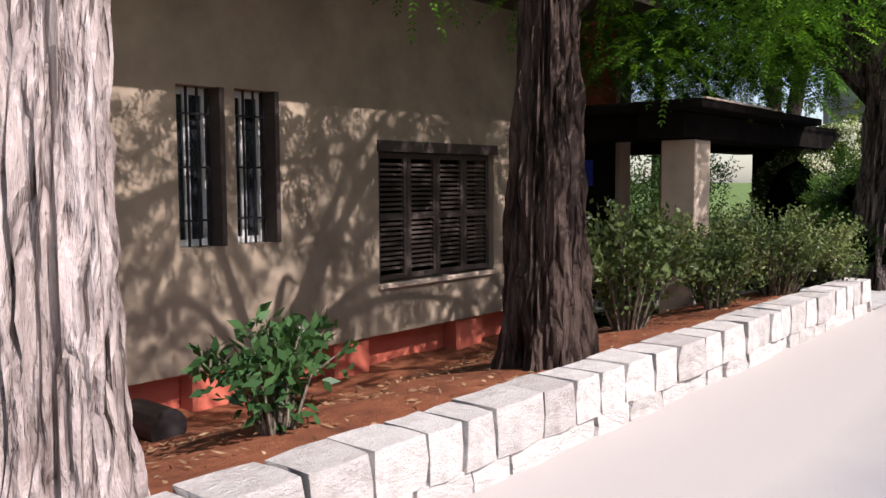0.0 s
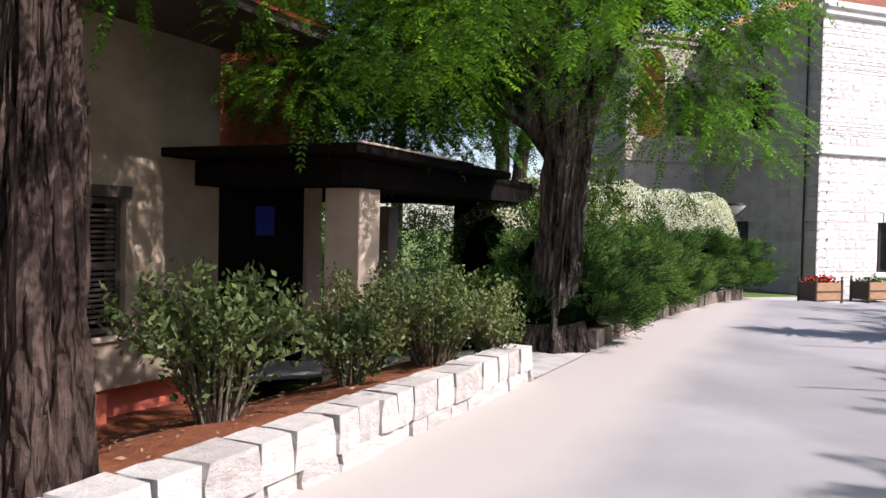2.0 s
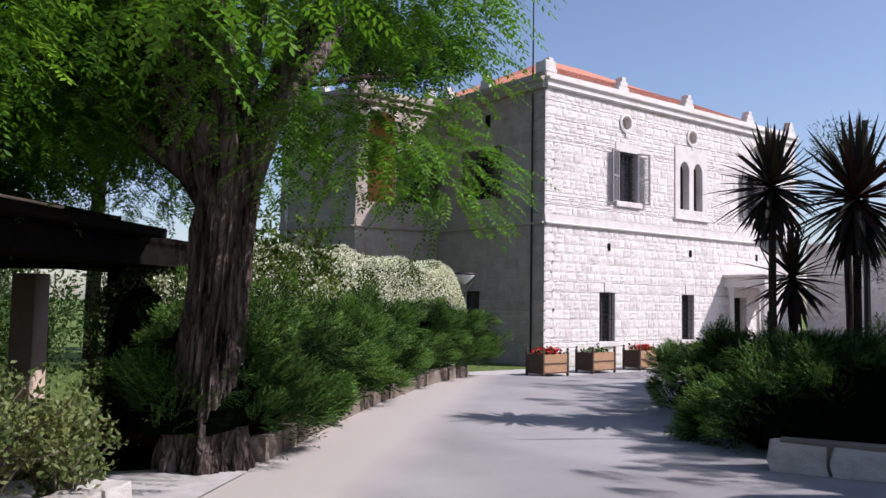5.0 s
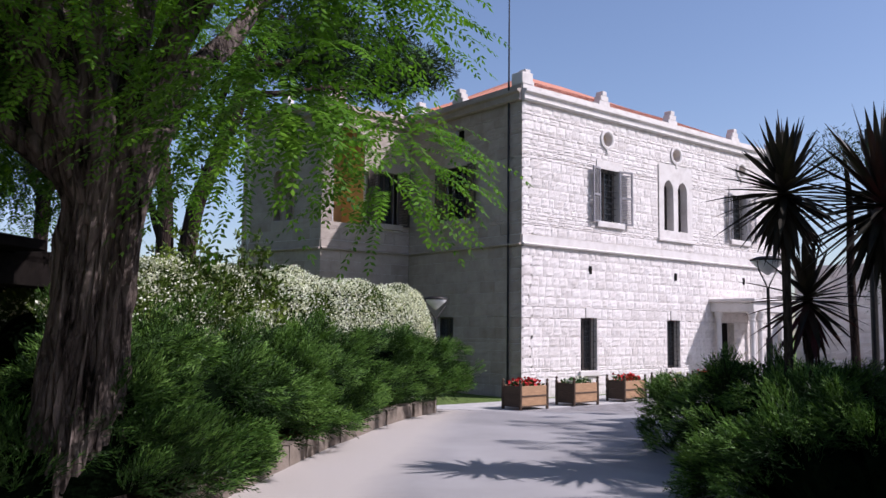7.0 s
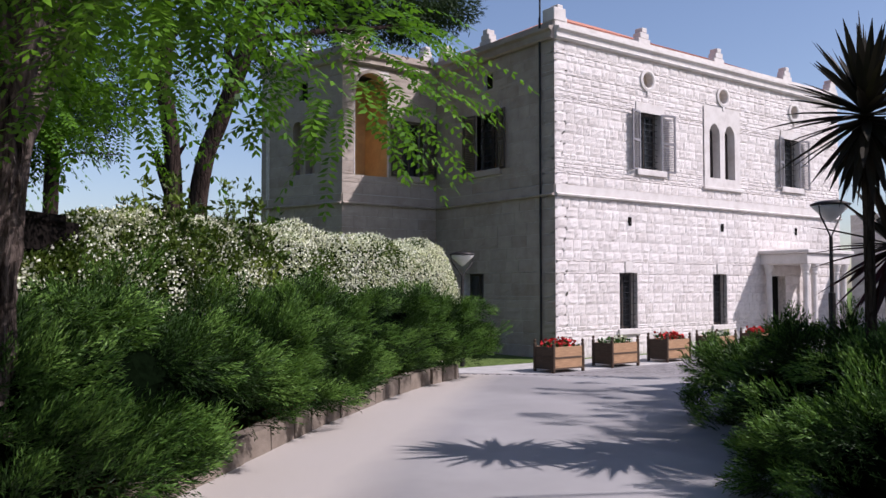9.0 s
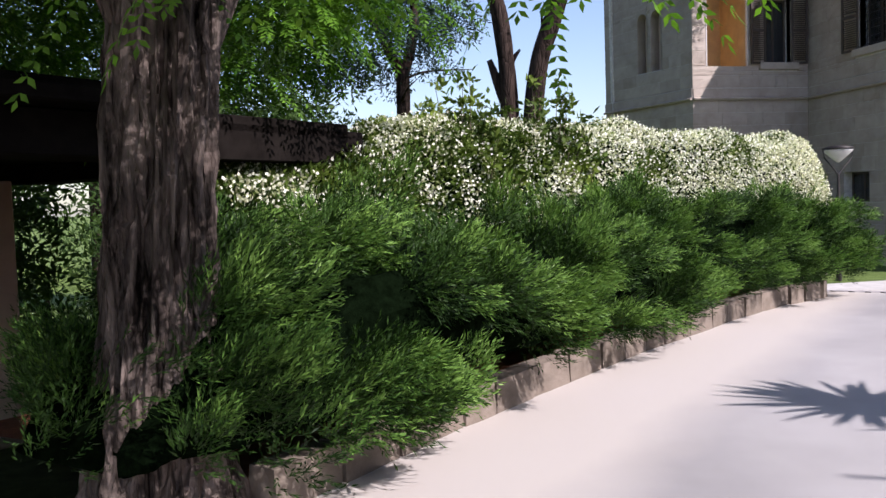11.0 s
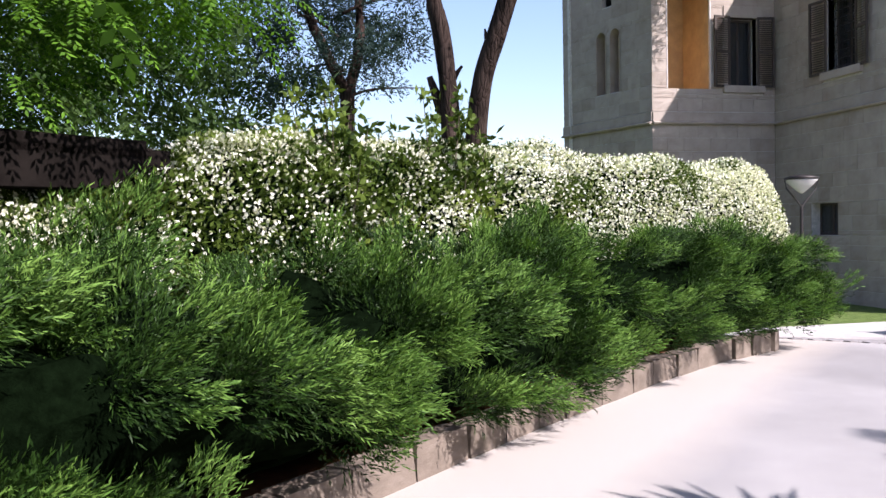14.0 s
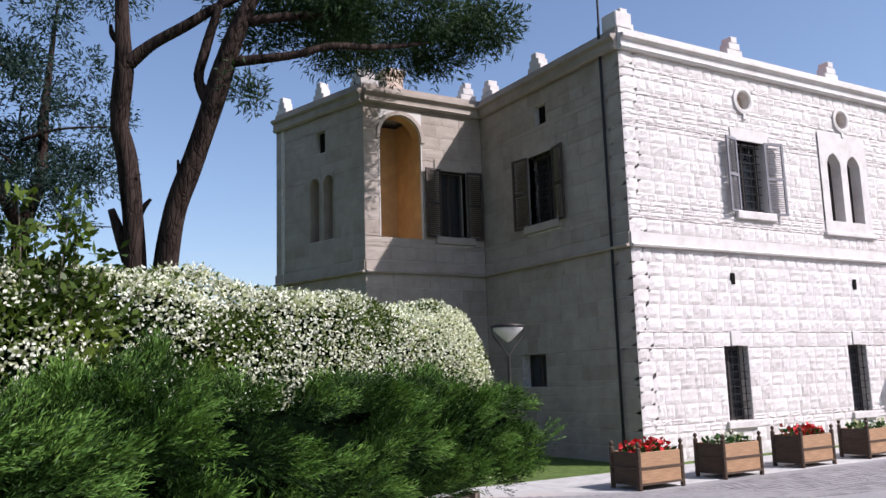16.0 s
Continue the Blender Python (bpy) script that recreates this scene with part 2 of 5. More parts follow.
M["asphalt"], M["soil"], M["lawn"] = asphalt(), soil(), lawn()
M["litter"] = leaf_mat("dry_litter", (0.16, 0.08, 0.04), (0.42, 0.28, 0.16), 0.1, 0.8)
M["pathstone"] = plain_mat("path_concrete", (0.42, 0.40, 0.38), 0.9, vary=0.2, scale=4)
M["cobble"] = stone_mat("grey_setts", (0.16, 0.15, 0.15), (0.28, 0.26, 0.26), (0.40, 0.38, 0.37), 60, 0.006)
M["cobble_joined"] = stone_mat("grey_setts_joined", (0.16, 0.15, 0.15), (0.28, 0.26, 0.26), (0.40, 0.38, 0.37), 60, 0.006, island=True)
M["white_line"] = plain_mat("pale_kerb", (0.74, 0.72, 0.69), 0.85, vary=0.1, scale=6)


def glass():
    k = Nodes("window_glass")
    k.b.inputs["Transmission Weight"].default_value = 0.25
    return k.done((0.03, 0.035, 0.04), 0.06, 0, None, 0.8)


M["glass"] = glass()


# ---- building helpers ----
def mesh_of(name, bm, mat, smooth_shade=False):
    me = bpy.data.meshes.new(name)
    bm.normal_update()
    bm.to_mesh(me)
    bm.free()
    me.materials.append(mat)
    if smooth_shade:
        me.polygons.foreach_set("use_smooth", [True] * len(me.polygons))
    return me


def put(name, bm, mat, label="", category="", group="", kind="", m=None, shade=False):
    ob = new(name, mesh_of(name, bm, mat, shade))
    if m is not None:
        ob.matrix_world = m
    return tagged(ob, label, category, group, kind)


def part(name, bm, mat, parent, label="", shade=False):
    ob = new(name, bm if isinstance(bm, bpy.types.Mesh) else mesh_of(name, bm, mat, shade))
    ob.parent = parent
    return tagged(ob, label)


def thing(name, label, category, m=None, group="", kind=""):
    ob = new(name)
    ob.empty_display_size = 0.2
    if m is not None:
        ob.matrix_world = m
    return tagged(ob, label, category, group, kind)


def box(bm, x0, y0, z0, x1, y1, z1, m=None, bevel=0.0):
    r = bmesh.ops.create_cube(bm, size=1)
    vs = r["verts"]
    mm = Matrix.Translation(((x0 + x1) / 2, (y0 + y1) / 2, (z0 + z1) / 2)) @ Matrix.Diagonal((x1 - x0, y1 - y0, z1 - z0, 1))
    bmesh.ops.transform(bm, matrix=(m @ mm) if m is not None else mm, verts=vs)
    if m is not None and m.determinant() < 0:
        bmesh.ops.reverse_faces(bm, faces=list({f for v in vs for f in v.link_faces}))
    if bevel:
        es = list({e for v in vs for e in v.link_edges})
        bmesh.ops.bevel(bm, geom=es, offset=bevel, segments=1, affect="EDGES")
    return bm


def boxed(*a, **k):
    return box(bmesh.new(), *a, **k)


def lathe(bm, profile, segs=12, m=None):
    """A turned body from (radius, height) pairs."""
    rings = []
    for r, z in profile:
        ring = []
        for i in range(segs):
            a = 2 * math.pi * i / segs
            v = Vector((r * math.cos(a), r * math.sin(a), z))
            ring.append(bm.verts.new(m @ v if m is not None else v))
        rings.append(ring)
    for a, b in zip(rings, rings[1:]):
        for i in range(segs):
            j = (i + 1) % segs
            bm.faces.new((a[i], a[j], b[j], b[i]))
    bm.faces.new(rings[0][::-1])
    bm.faces.new(rings[-1])
    return bm


def tube(bm, pts, radii, segs=8, flute=0.0, seed=0, ridge=0.0):
    """A tapered tube through points; flute makes its outline uneven like a trunk."""
    pts = [Vector(p) for p in pts]
    rings = []
    for i, p in enumerate(pts):
        d = (pts[min(i + 1, len(pts) - 1)] - pts[max(i - 1, 0)]).normalized()
        q = d.to_track_quat("Z", "Y")
        ring = []
        for j in range(segs):
            a = 2 * math.pi * j / segs
            f = 1.0
            if flute:
                f += flute * (noise.noise(Vector((math.cos(a) * 1.7 + seed, math.sin(a) * 1.7, p.z * 0.5))) * 1.3
                              + 0.5 * noise.noise(Vector((math.cos(a) * 4.5 + seed, math.sin(a) * 4.5, p.z * 0.9))))
            lift = 0.0
            if ridge:
                v = Vector((math.cos(a) * 5.5 + seed, math.sin(a) * 5.5, p.z * 0.9))
                w = Vector((math.cos(a) * 14 + seed, math.sin(a) * 14, p.z * 2.6))
                lift = ridge * (0.6 - abs(noise.noise(v)) * 2.2 - abs(noise.noise(w)) * 1.3)
            ring.append(bm.verts.new(p + q @ Vector((math.cos(a), math.sin(a), 0)) * (radii[i] * f + lift)))
        rings.append(ring)
    for a, b in zip(rings, rings[1:]):
        for i in range(segs):
            j = (i + 1) % segs
            bm.faces.new((a[i], a[j], b[j], b[i]))
    bm.faces.new(rings[0][::-1])
    bm.faces.new(rings[-1])
    return bm


def smooth_line(pts, n):
    """Catmull-Rom points through pts (tuples of any length)."""
    p = np.array(pts, float)
    q = np.vstack([2 * p[0] - p[1], p, 2 * p[-1] - p[-2]])
    out = []
    for i in range(len(p) - 1):
        a, b, c, d = q[i:i + 4]
        for k in range(n):
            t = k / n
            out.append(0.5 * ((2 * b) + (c - a) * t + (2 * a - 5 * b + 4 * c - d) * t * t + (3 * b - a - 3 * c + d) * t ** 3))
    out.append(p[-1])
    return np.array(out)


def leaf_mesh(name, c, d, w, length, width, mat):
    """Kite-shaped leaves: base points c, directions d, side vectors w, all (n, 3)."""
    n = len(c)
    d = d / (np.linalg.norm(d, axis=1, keepdims=True) + 1e-9)
    w = w - d * np.sum(w * d, axis=1, keepdims=True)
    w = w / (np.linalg.norm(w, axis=1, keepdims=True) + 1e-9)
    length, width = np.broadcast_to(length, n)[:, None], np.broadcast_to(width, n)[:, None]
    up = np.cross(d, w)
    v = np.empty((n, 4, 3))
    v[:, 0] = c
    v[:, 1] = c + d * length * 0.45 + w * width * 0.5 + up * width * 0.12
    v[:, 2] = c + d * length
    v[:, 3] = c + d * length * 0.45 - w * width * 0.5 + up * width * 0.12
    me = bpy.data.meshes.new(name)
    me.vertices.add(n * 4)
    me.vertices.foreach_set("co", v.reshape(-1))
    me.loops.add(n * 4)
    me.loops.foreach_set("vertex_index", np.arange(n * 4, dtype=np.int32))
    me.polygons.add(n)
    me.polygons.foreach_set("loop_start", np.arange(0, n * 4, 4, dtype=np.int32))
    me.update(calc_edges=True)
    me.materials.append(mat)
    return me


def unit(n):
    v = rng.normal(size=(n, 3))
    return v / np.linalg.norm(v, axis=1, keepdims=True)


def pinnate(name, tips, droop, mat, pairs=9, length=0.30, leaf=0.055, seed_dir=None):
    """Feathery sprays: a drooping stalk from each tip with paired leaflets."""
    n = len(tips)
    h = seed_dir if seed_dir is not None else unit(n)
    h = h * np.array([1, 1, 0.25])
    h = h / np.linalg.norm(h, axis=1, keepdims=True)
    size = rng.uniform(0.7, 1.25, n)[:, None] * length
    side = np.cross(h, np.array([0, 0, 1.0]))
    side = side / (np.linalg.norm(side, axis=1, keepdims=True) + 1e-9)
    C, D, W = [], [], []
    for i in range(pairs):
        t = (i + 0.6) / pairs
        base = tips + h * size * t - np.array([0, 0, 1.0]) * droop * size * t * t
        along = h - np.array([0, 0, 2.0]) * droop * t
        for sg in (-1, 1):
            C.append(base)
            D.append(side * sg + along * 0.35 + rng.normal(scale=0.12, size=(n, 3)) - np.array([0, 0, 0.25]))
            W.append(along + rng.normal(scale=0.15, size=(n, 3)))
    C.append(tips + h * size - np.array([0, 0, 1.0]) * droop * size)
    D.append(h - np.array([0, 0, 2.0]) * droop)
    W.append(side)
    C, D, W = map(np.vstack, (C, D, W))
    return leaf_mesh(name, C, D, W, leaf * rng.uniform(0.8, 1.2, len(C)), leaf * 0.42, mat)


def grid_sheet(name, xs, ys, height, mat, m=None, label="", category="", keep=None):
    """One sheet over the crossing of xs and ys; height(x, y) in world metres."""
    vs, idx, faces = [], {}, []
    for i, x in enumerate(xs):
        for j, y in enumerate(ys):
            p = m @ Vector((x, y, 0)) if m is not None else Vector((x, y, 0))
            idx[i, j] = len(vs)
            vs.append((p.x, p.y, height(x, y)))
    for i in range(len(xs) - 1):
        for j in range(len(ys) - 1):
            if keep is None or keep((xs[i] + xs[i + 1]) / 2, (ys[j] + ys[j + 1]) / 2):
                faces.append((idx[i, j], idx[i + 1, j], idx[i + 1, j + 1], idx[i, j + 1]))
    me = bpy.data.meshes.new(name)
    me.from_pydata(vs, [], faces)
    me.polygons.foreach_set("use_smooth", [True] * len(faces))
    me.materials.append(mat)
    return tagged(new(name, me), label, category, "", "structure")


def wall_rects(length, z0, z1, holes):
    """The rectangles that are left of a wall when its holes (x0, z0, x1, z1) are taken out."""
    xs = sorted({0, length, *[h[0] for h in holes], *[h[2] for h in holes]})
    zs = sorted({z0, z1, *[h[1] for h in holes], *[h[3] for h in holes]})
    out = []
    for a, b in zip(xs, xs[1:]):
        for c, d in zip(zs, zs[1:]):
            if not any(h[0] < (a + b) / 2 < h[2] and h[1] < (c + d) / 2 < h[3] for h in holes):
                out.append((a, c, b, d))
    return out


# ---- ground ----
def far_steps(lo, hi, step, reach):
    mid = list(np.arange(lo, hi + 0.01, step))
    out, k = [], step
    while k < reach:
        k *= 1.8
        out.append(k)
    return [lo - o for o in out[::-1]] + mid + [hi + o for o in out]


def ground_h(x, y):
    q = LEFT_INV @ Vector((x, y, 0))
    z = road_z(x, y) - 0.05
    if 0.0 < q.y and q.x < 24:
        z -= 0.75 * smooth(0.0, 3.0, q.y)
    return z


grid_sheet("ground", far_steps(-40, 24, 1.0, 900), far_steps(-40, 24, 1.0, 900), ground_h, M["lawn"], None, "patchy green lawn and earth around the houses", "ground")


def in_road(s, e):
    return e < road_edge(s)


HEDGE_LINE = [(9.41, 0.0), (11.2, 0.06), (12.9, 0.02), (14.6, -0.04), (17.07, -0.26), (18.4, -0.48), (19.65, -0.86)]


def road_edge(s):
    if s < 6.9:
        return 0.05
    if s < 9.41:
        return 0.06
    for (a, b), (c, d) in zip(HEDGE_LINE, HEDGE_LINE[1:]):
        if a <= s <= c:
            return b + (d - b) * (s - a) / (c - a) + 0.08
    return 8.0


grid_sheet("road", list(np.arange(-14, 50, 0.5)), [-40, -30, -22, -16, -12, -10] + list(np.arange(-9, 8.3, 0.25)),
           lambda s, e: road_z(L(s, e).x, L(s, e).y), M["asphalt"], LEFT, "pale worn asphalt drive with a dusty edge", "road",
           lambda s, e: e < road_edge(s) + 0.12 and not (s > 19.4 and e > 12) and L(s, e).y < -2.0)

# ---- main house of rough limestone, its corner at the world's origin ----
FAC_L, TOP, BAND, BASE = 15.2, 8.6, 4.14, -0.45
# the side wall runs along +y with its outer face at x = 0
SIDE = Matrix(((0, 1, 0, 0), (1, 0, 0, 0), (0, 0, 1, 0), (0, 0, 0, 1)))
FACADE_HOLES = [(2.63, 0.34, 3.42, 2.01), (7.15, 0.34, 7.91, 2.01), (10.4, BASE, 11.4, 1.97),
                (3.59, 5.2, 4.57, 6.95), (7.01, 5.2, 7.61, 7.0), (7.84, 5.2, 8.44, 7.0), (11.4, 5.2, 12.4, 6.95)]
OCULI = (3.96, 7.8, 12.1)
DRESSED = [(6.72, 4.85, 8.74, 7.62), (3.4, 4.95, 4.76, 7.25), (11.2, 4.95, 12.6, 7.25)]

house = thing("stone_house", "two-storey pale limestone villa with crenellated parapet and tiled roof", "house")


def wall_mesh(length, z0, z1, holes, thick, m=None, y=0.012):
    bm = bmesh.new()
    for a, b, c, d in wall_rects(length, z0, z1, holes):
        box(bm, a, y, b, c, thick, d, m)
    bmesh.ops.remove_doubles(bm, verts=bm.verts[:], dist=0.0005)
    return bm


part("wall_front", wall_mesh(FAC_L, BASE, TOP, FACADE_HOLES + [(o - 0.3, 7.68, o + 0.3, 8.26) for o in OCULI], 0.5), M["mortar"], house)
part("wall_side", wall_mesh(5.65, BASE, TOP, [(3.17, 1.2, 4.17, 2.0), (2.5, 5.2, 3.5, 6.95), (2.7, 7.7, 3.14, 8.2)], 0.5, SIDE), M["mortar"], house)
part("back_walls", box(box(bmesh.new(), 14.7, 0.5, BASE, 15.2, 13, TOP), 0, 12.5, BASE, 14.7, 13, TOP), M["mortar"], house)
# floors and partitions painted near black as unlit rooms behind the windows
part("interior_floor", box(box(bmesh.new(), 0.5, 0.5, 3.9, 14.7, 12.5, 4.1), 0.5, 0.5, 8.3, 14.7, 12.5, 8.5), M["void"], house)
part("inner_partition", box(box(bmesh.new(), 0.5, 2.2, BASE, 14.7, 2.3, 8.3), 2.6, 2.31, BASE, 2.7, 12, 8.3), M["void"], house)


def pillow(seed, relief):
    """A rock-faced block of unit width and height, its face towards -y."""
    bm = bmesh.new()
    r = random.Random(seed)
    n, cols = 4, []
    for i in range(n + 1):
        col = []
        for j in range(n + 1):
            edge = i in (0, n) or j in (0, n)
            y = 0.0 if edge else -relief * r.uniform(0.3, 1.6)
            x, z = (i / n, j / n)
            if not edge:
                x += r.uniform(-0.09, 0.09)
                z += r.uniform(-0.09, 0.09)
            col.append(bm.verts.new((x, y, z)))
        cols.append(col)
    back = {}
    for i in range(n + 1):
        for j in range(n + 1):
            if i in (0, n) or j in (0, n):
                back[i, j] = bm.verts.new((i / n, 0.05, j / n))
    for i in range(n):
        for j in range(n):
            bm.faces.new((cols[i][j], cols[i + 1][j], cols[i + 1][j + 1], cols[i][j + 1]))
    ring = [(i, 0) for i in range(n)] + [(n, j) for j in range(n)] + [(n - i, n) for i in range(n)] + [(0, n - j) for j in range(n)]
    for k, a in enumerate(ring):
        b = ring[(k + 1) % len(ring)]
        bm.faces.new((cols[a[0]][a[1]], back[a], back[b], cols[b[0]][b[1]]))
    return bm


def courses(length, z0, z1, rows, holes, seed, wmin, wmax):
    """Rectangles of blocks laid in courses round the holes."""
    r = random.Random(seed)
    h = (z1 - z0) / rows
    out = []
    for k in range(rows):
        lo, hi = z0 + k * h, z0 + (k + 1) * h
        # cut the course where a hole's edge crosses it
        zs = sorted({lo, hi, *[v for q in holes for v in (q[1], q[3]) if lo + 0.03 < v < hi - 0.03]})
        for a, b in zip(zs, zs[1:]):
            free = [(0.0, length)]
            for q in holes:
                if q[1] < (a + b) / 2 < q[3]:
                    free = [p for f in free for p in ((f[0], min(f[1], q[0])), (max(f[0], q[2]), f[1])) if p[1] - p[0] > 0.04]
            for f in free:
                x = f[0]
                while x < f[1] - 0.01:
                    w = r.uniform(wmin, wmax)
                    if f[1] - (x + w) < wmin * 0.6:
                        w = f[1] - x
                    out.append((x, a, min(x + w, f[1]), b))
                    x += w
    return out


def lay_blocks(parent, rects, mat, mat_joined, relief, near, base=Matrix(), joint=0.0035, name="stone_block"):
    """Blocks near the viewer as parts, the rest joined."""
    shapes = [mesh_of(name, pillow(i, relief), mat) for i in range(16)]
    vs, fs, count = [], [], 0
    for a, b, c, d in rects:
        k = rnd.randrange(16)
        if near(a, b, c, d) and count < 290:
            ob = new(name, shapes[k])
            ob.parent = parent
            ob.matrix_local = base @ Matrix.Translation((a + joint, 0, b + joint)) @ Matrix.Diagonal((c - a - 2 * joint, 1, d - b - 2 * joint, 1))
            count += 1
            continue
        me = shapes[k]
        o = len(vs)
        for v in me.vertices:
            p = base @ Vector((a + joint + v.co.x * (c - a - 2 * joint), v.co.y, b + joint + v.co.z * (d - b - 2 * joint)))
            vs.append(p[:])
        fs += [[o + i for i in (p.vertices if base.determinant() > 0 else reversed(p.vertices))] for p in me.polygons]
    me = bpy.data.meshes.new("block_rest")
    me.from_pydata(vs, [], fs)
    me.materials.append(mat_joined)
    ob = new("block_rest", me)
    ob.parent = parent
    return tagged(ob, kind="stuff")


# string course, cornice and parapet
def moulding(parent, name, prof, length, m, mat):
    """A profile of (outwards, z) swept along a length; outwards is -y."""
    bm = bmesh.new()
    a = [bm.verts.new(m @ Vector((0, -o, z))) for o, z in prof]
    b = [bm.verts.new(m @ Vector((length, -o, z))) for o, z in prof]
    k = len(prof)
    for i in range(k):
        j = (i + 1) % k
        bm.faces.new((a[i], b[i], b[j], a[j]))
    bm.faces.new(a[::-1])
    bm.faces.new(b)
    bmesh.ops.recalc_face_normals(bm, faces=bm.faces)
    return part(name, bm, mat, parent)


STRING = [(-0.2, BAND + 0.02), (0.1, BAND + 0.02), (0.12, BAND + 0.06), (0.04, BAND + 0.1), (0.04, BAND + 0.34), (-0.2, BAND + 0.36)]
CORNICE = [(-0.45, TOP), (0.1, TOP), (0.14, TOP + 0.05), (0.11, TOP + 0.08), (0.11, TOP + 0.22), (0.2, TOP + 0.27), (0.2, TOP + 0.34), (0.04, TOP + 0.38), (0.04, TOP + 0.52), (-0.45, TOP + 0.52)]
I4 = Matrix()
moulding(house, "string_course", STRING, FAC_L, I4, M["dressed"])
moulding(house, "cornice", CORNICE, FAC_L, I4, M["dressed"])
# side mouldings take the shade-darkened ashlar instead of the dressed stone
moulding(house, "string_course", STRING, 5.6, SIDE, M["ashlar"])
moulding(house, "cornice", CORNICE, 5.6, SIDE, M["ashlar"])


def merlon(parent, m, w=0.55):
    bm = bmesh.new()
    for x0, x1, h0, h1 in ((0, w, 0.0, 0.16), (0.08, w - 0.08, 0.16, 0.34), (w * 0.3, w * 0.7, 0.34, 0.5)):
        box(bm, x0, 0.0, TOP + 0.52 + h0, x1, 0.3, TOP + 0.52 + h1, m, 0.012)
    part("merlon", bm, M["dressed"], parent)


for x in (-0.02, 3.6, 7.4, 11.5, 14.65):
    merlon(house, Matrix.Translation((x, 0, 0)))
for y in (2.8, 5.0):
    merlon(house, SIDE @ Matrix.Translation((y, 0, 0)))
corner_block = box(bmesh.new(), -0.06, -0.06, TOP + 0.52, 0.42, 0.42, TOP + 0.9, None, 0.02)
part("corner_merlon", corner_block, M["dressed"], house)

# hipped roof with ribs of tiles
roof = bmesh.new()
RX0, RX1, RY0, RY1, RZ, RISE = 0.32, 14.9, 0.32, 12.6, TOP + 0.5, 0.5
run = (RY1 - RY0) / 2
ra = [roof.verts.new(p) for p in ((RX0, RY0, RZ), (RX1, RY0, RZ), (RX1, RY1, RZ), (RX0, RY1, RZ), (RX0 + run, RY0 + run, RZ + run * RISE), (RX1 - run, RY0 + run, RZ + run * RISE))]
for f in ((0, 1, 5, 4), (1, 2, 5), (2, 3, 4, 5), (3, 0, 4), (3, 2, 1, 0)):
    roof.faces.new([ra[i] for i in f])
part("roof", roof, M["terracotta"], house, "red clay tile roof")
ribs = bmesh.new()
for k in range(int((RX1 - RX0) / 0.24)):
    x = RX0 + 0.12 + k * 0.24
    depth = min(run, x - RX0, RX1 - x, 3.0)
    if depth > 0.1:
        tube(ribs, [(x, RY0 - 0.06, RZ + 0.02), (x, RY0 + depth, RZ + depth * RISE + 0.02)], [0.075, 0.065], 6)
for k in range(int((RY1 - RY0) / 0.24)):
    y = RY0 + 0.12 + k * 0.24
    depth = min(run, y - RY0, RY1 - y, 3.0)
    if depth > 0.1:
        tube(ribs, [(RX0 - 0.06, y, RZ + 0.02), (RX0 + depth, y, RZ + depth * RISE + 0.02)], [0.075, 0.065], 6)
tagged(part("tile_ribs", ribs, M["terracotta"], house), kind="stuff")


def grille(parent, x0, z0, x1, z1, m, nv=4, nh=9, y=0.12):
    bm = bmesh.new()
    for i in range(nv):
        x = x0 + (x1 - x0) * (i + 0.5) / nv
        box(bm, x - 0.009, y, z0, x + 0.009, y + 0.018, z1, m)
    for j in range(nh):
        z = z0 + (z1 - z0) * (j + 0.5) / nh
        box(bm, x0, y - 0.005, z - 0.009, x1, y + 0.012, z + 0.009, m)
    part("window_grille", bm, M["iron"], parent, "black iron window bars")


def window_frame(parent, x0, z0, x1, z1, m, mat, y=0.26, pane=True):
    bm = bmesh.new()
    t = 0.06
    for a in ((x0, z0, x0 + t, z1), (x1 - t, z0, x1, z1), (x0 + t, z0, x1 - t, z0 + t), (x0 + t, z1 - t, x1 - t, z1), ((x0 + x1) / 2 - 0.03, z0 + t, (x0 + x1) / 2 + 0.03, z1 - t)):
        box(bm, a[0], y, a[1], a[2], y + 0.06, a[3], m)
    fr = part("window_frame", bm, mat, parent)
    if pane:
        part("pane", boxed(x0 + t, y + 0.02, z0 + t, x1 - t, y + 0.03, z1 - t, m=m), M["glass"], fr)
    return fr


def shutter(parent, x0, z0, x1, z1, m, mat, swing=0.0, hinge="l", y=-0.05):
    """A louvred leaf; swing turns it out from the wall about its hinge."""
    hx = x0 if hinge == "l" else x1
    mm = m @ Matrix.Translation((hx, y, 0)) @ Matrix.Rotation(radians(swing), 4, "Z") @ Matrix.Translation((-hx, 0, 0))
    bm = bmesh.new()
    t = 0.06
    for a in ((x0, z0, x0 + t, z1), (x1 - t, z0, x1, z1), (x0 + t, z0, x1 - t, z0 + t), (x0 + t, z1 - t, x1 - t, z1), (x0 + t, (z0 + z1) / 2 - 0.04, x1 - t, (z0 + z1) / 2 + 0.04)):
        box(bm, a[0], 0, a[1], a[2], 0.04, a[3], mm)
    leaf = part("shutter", bm, mat, parent)
    sl = bmesh.new()
    k = int((z1 - z0 - 0.2) / 0.055)
    for i in range(k):
        z = z0 + 0.1 + (z1 - z0 - 0.2) * (i + 0.5) / k
        if abs(z - (z0 + z1) / 2) > 0.06:
            box(sl, x0 + t, -0.022, -0.004, x1 - t, 0.022, 0.004, mm @ Matrix.Translation((0, 0.02, z)) @ Matrix.Rotation(radians(38), 4, "X"))
    tagged(part("louvres", sl, mat, leaf), kind="stuff")
    return leaf


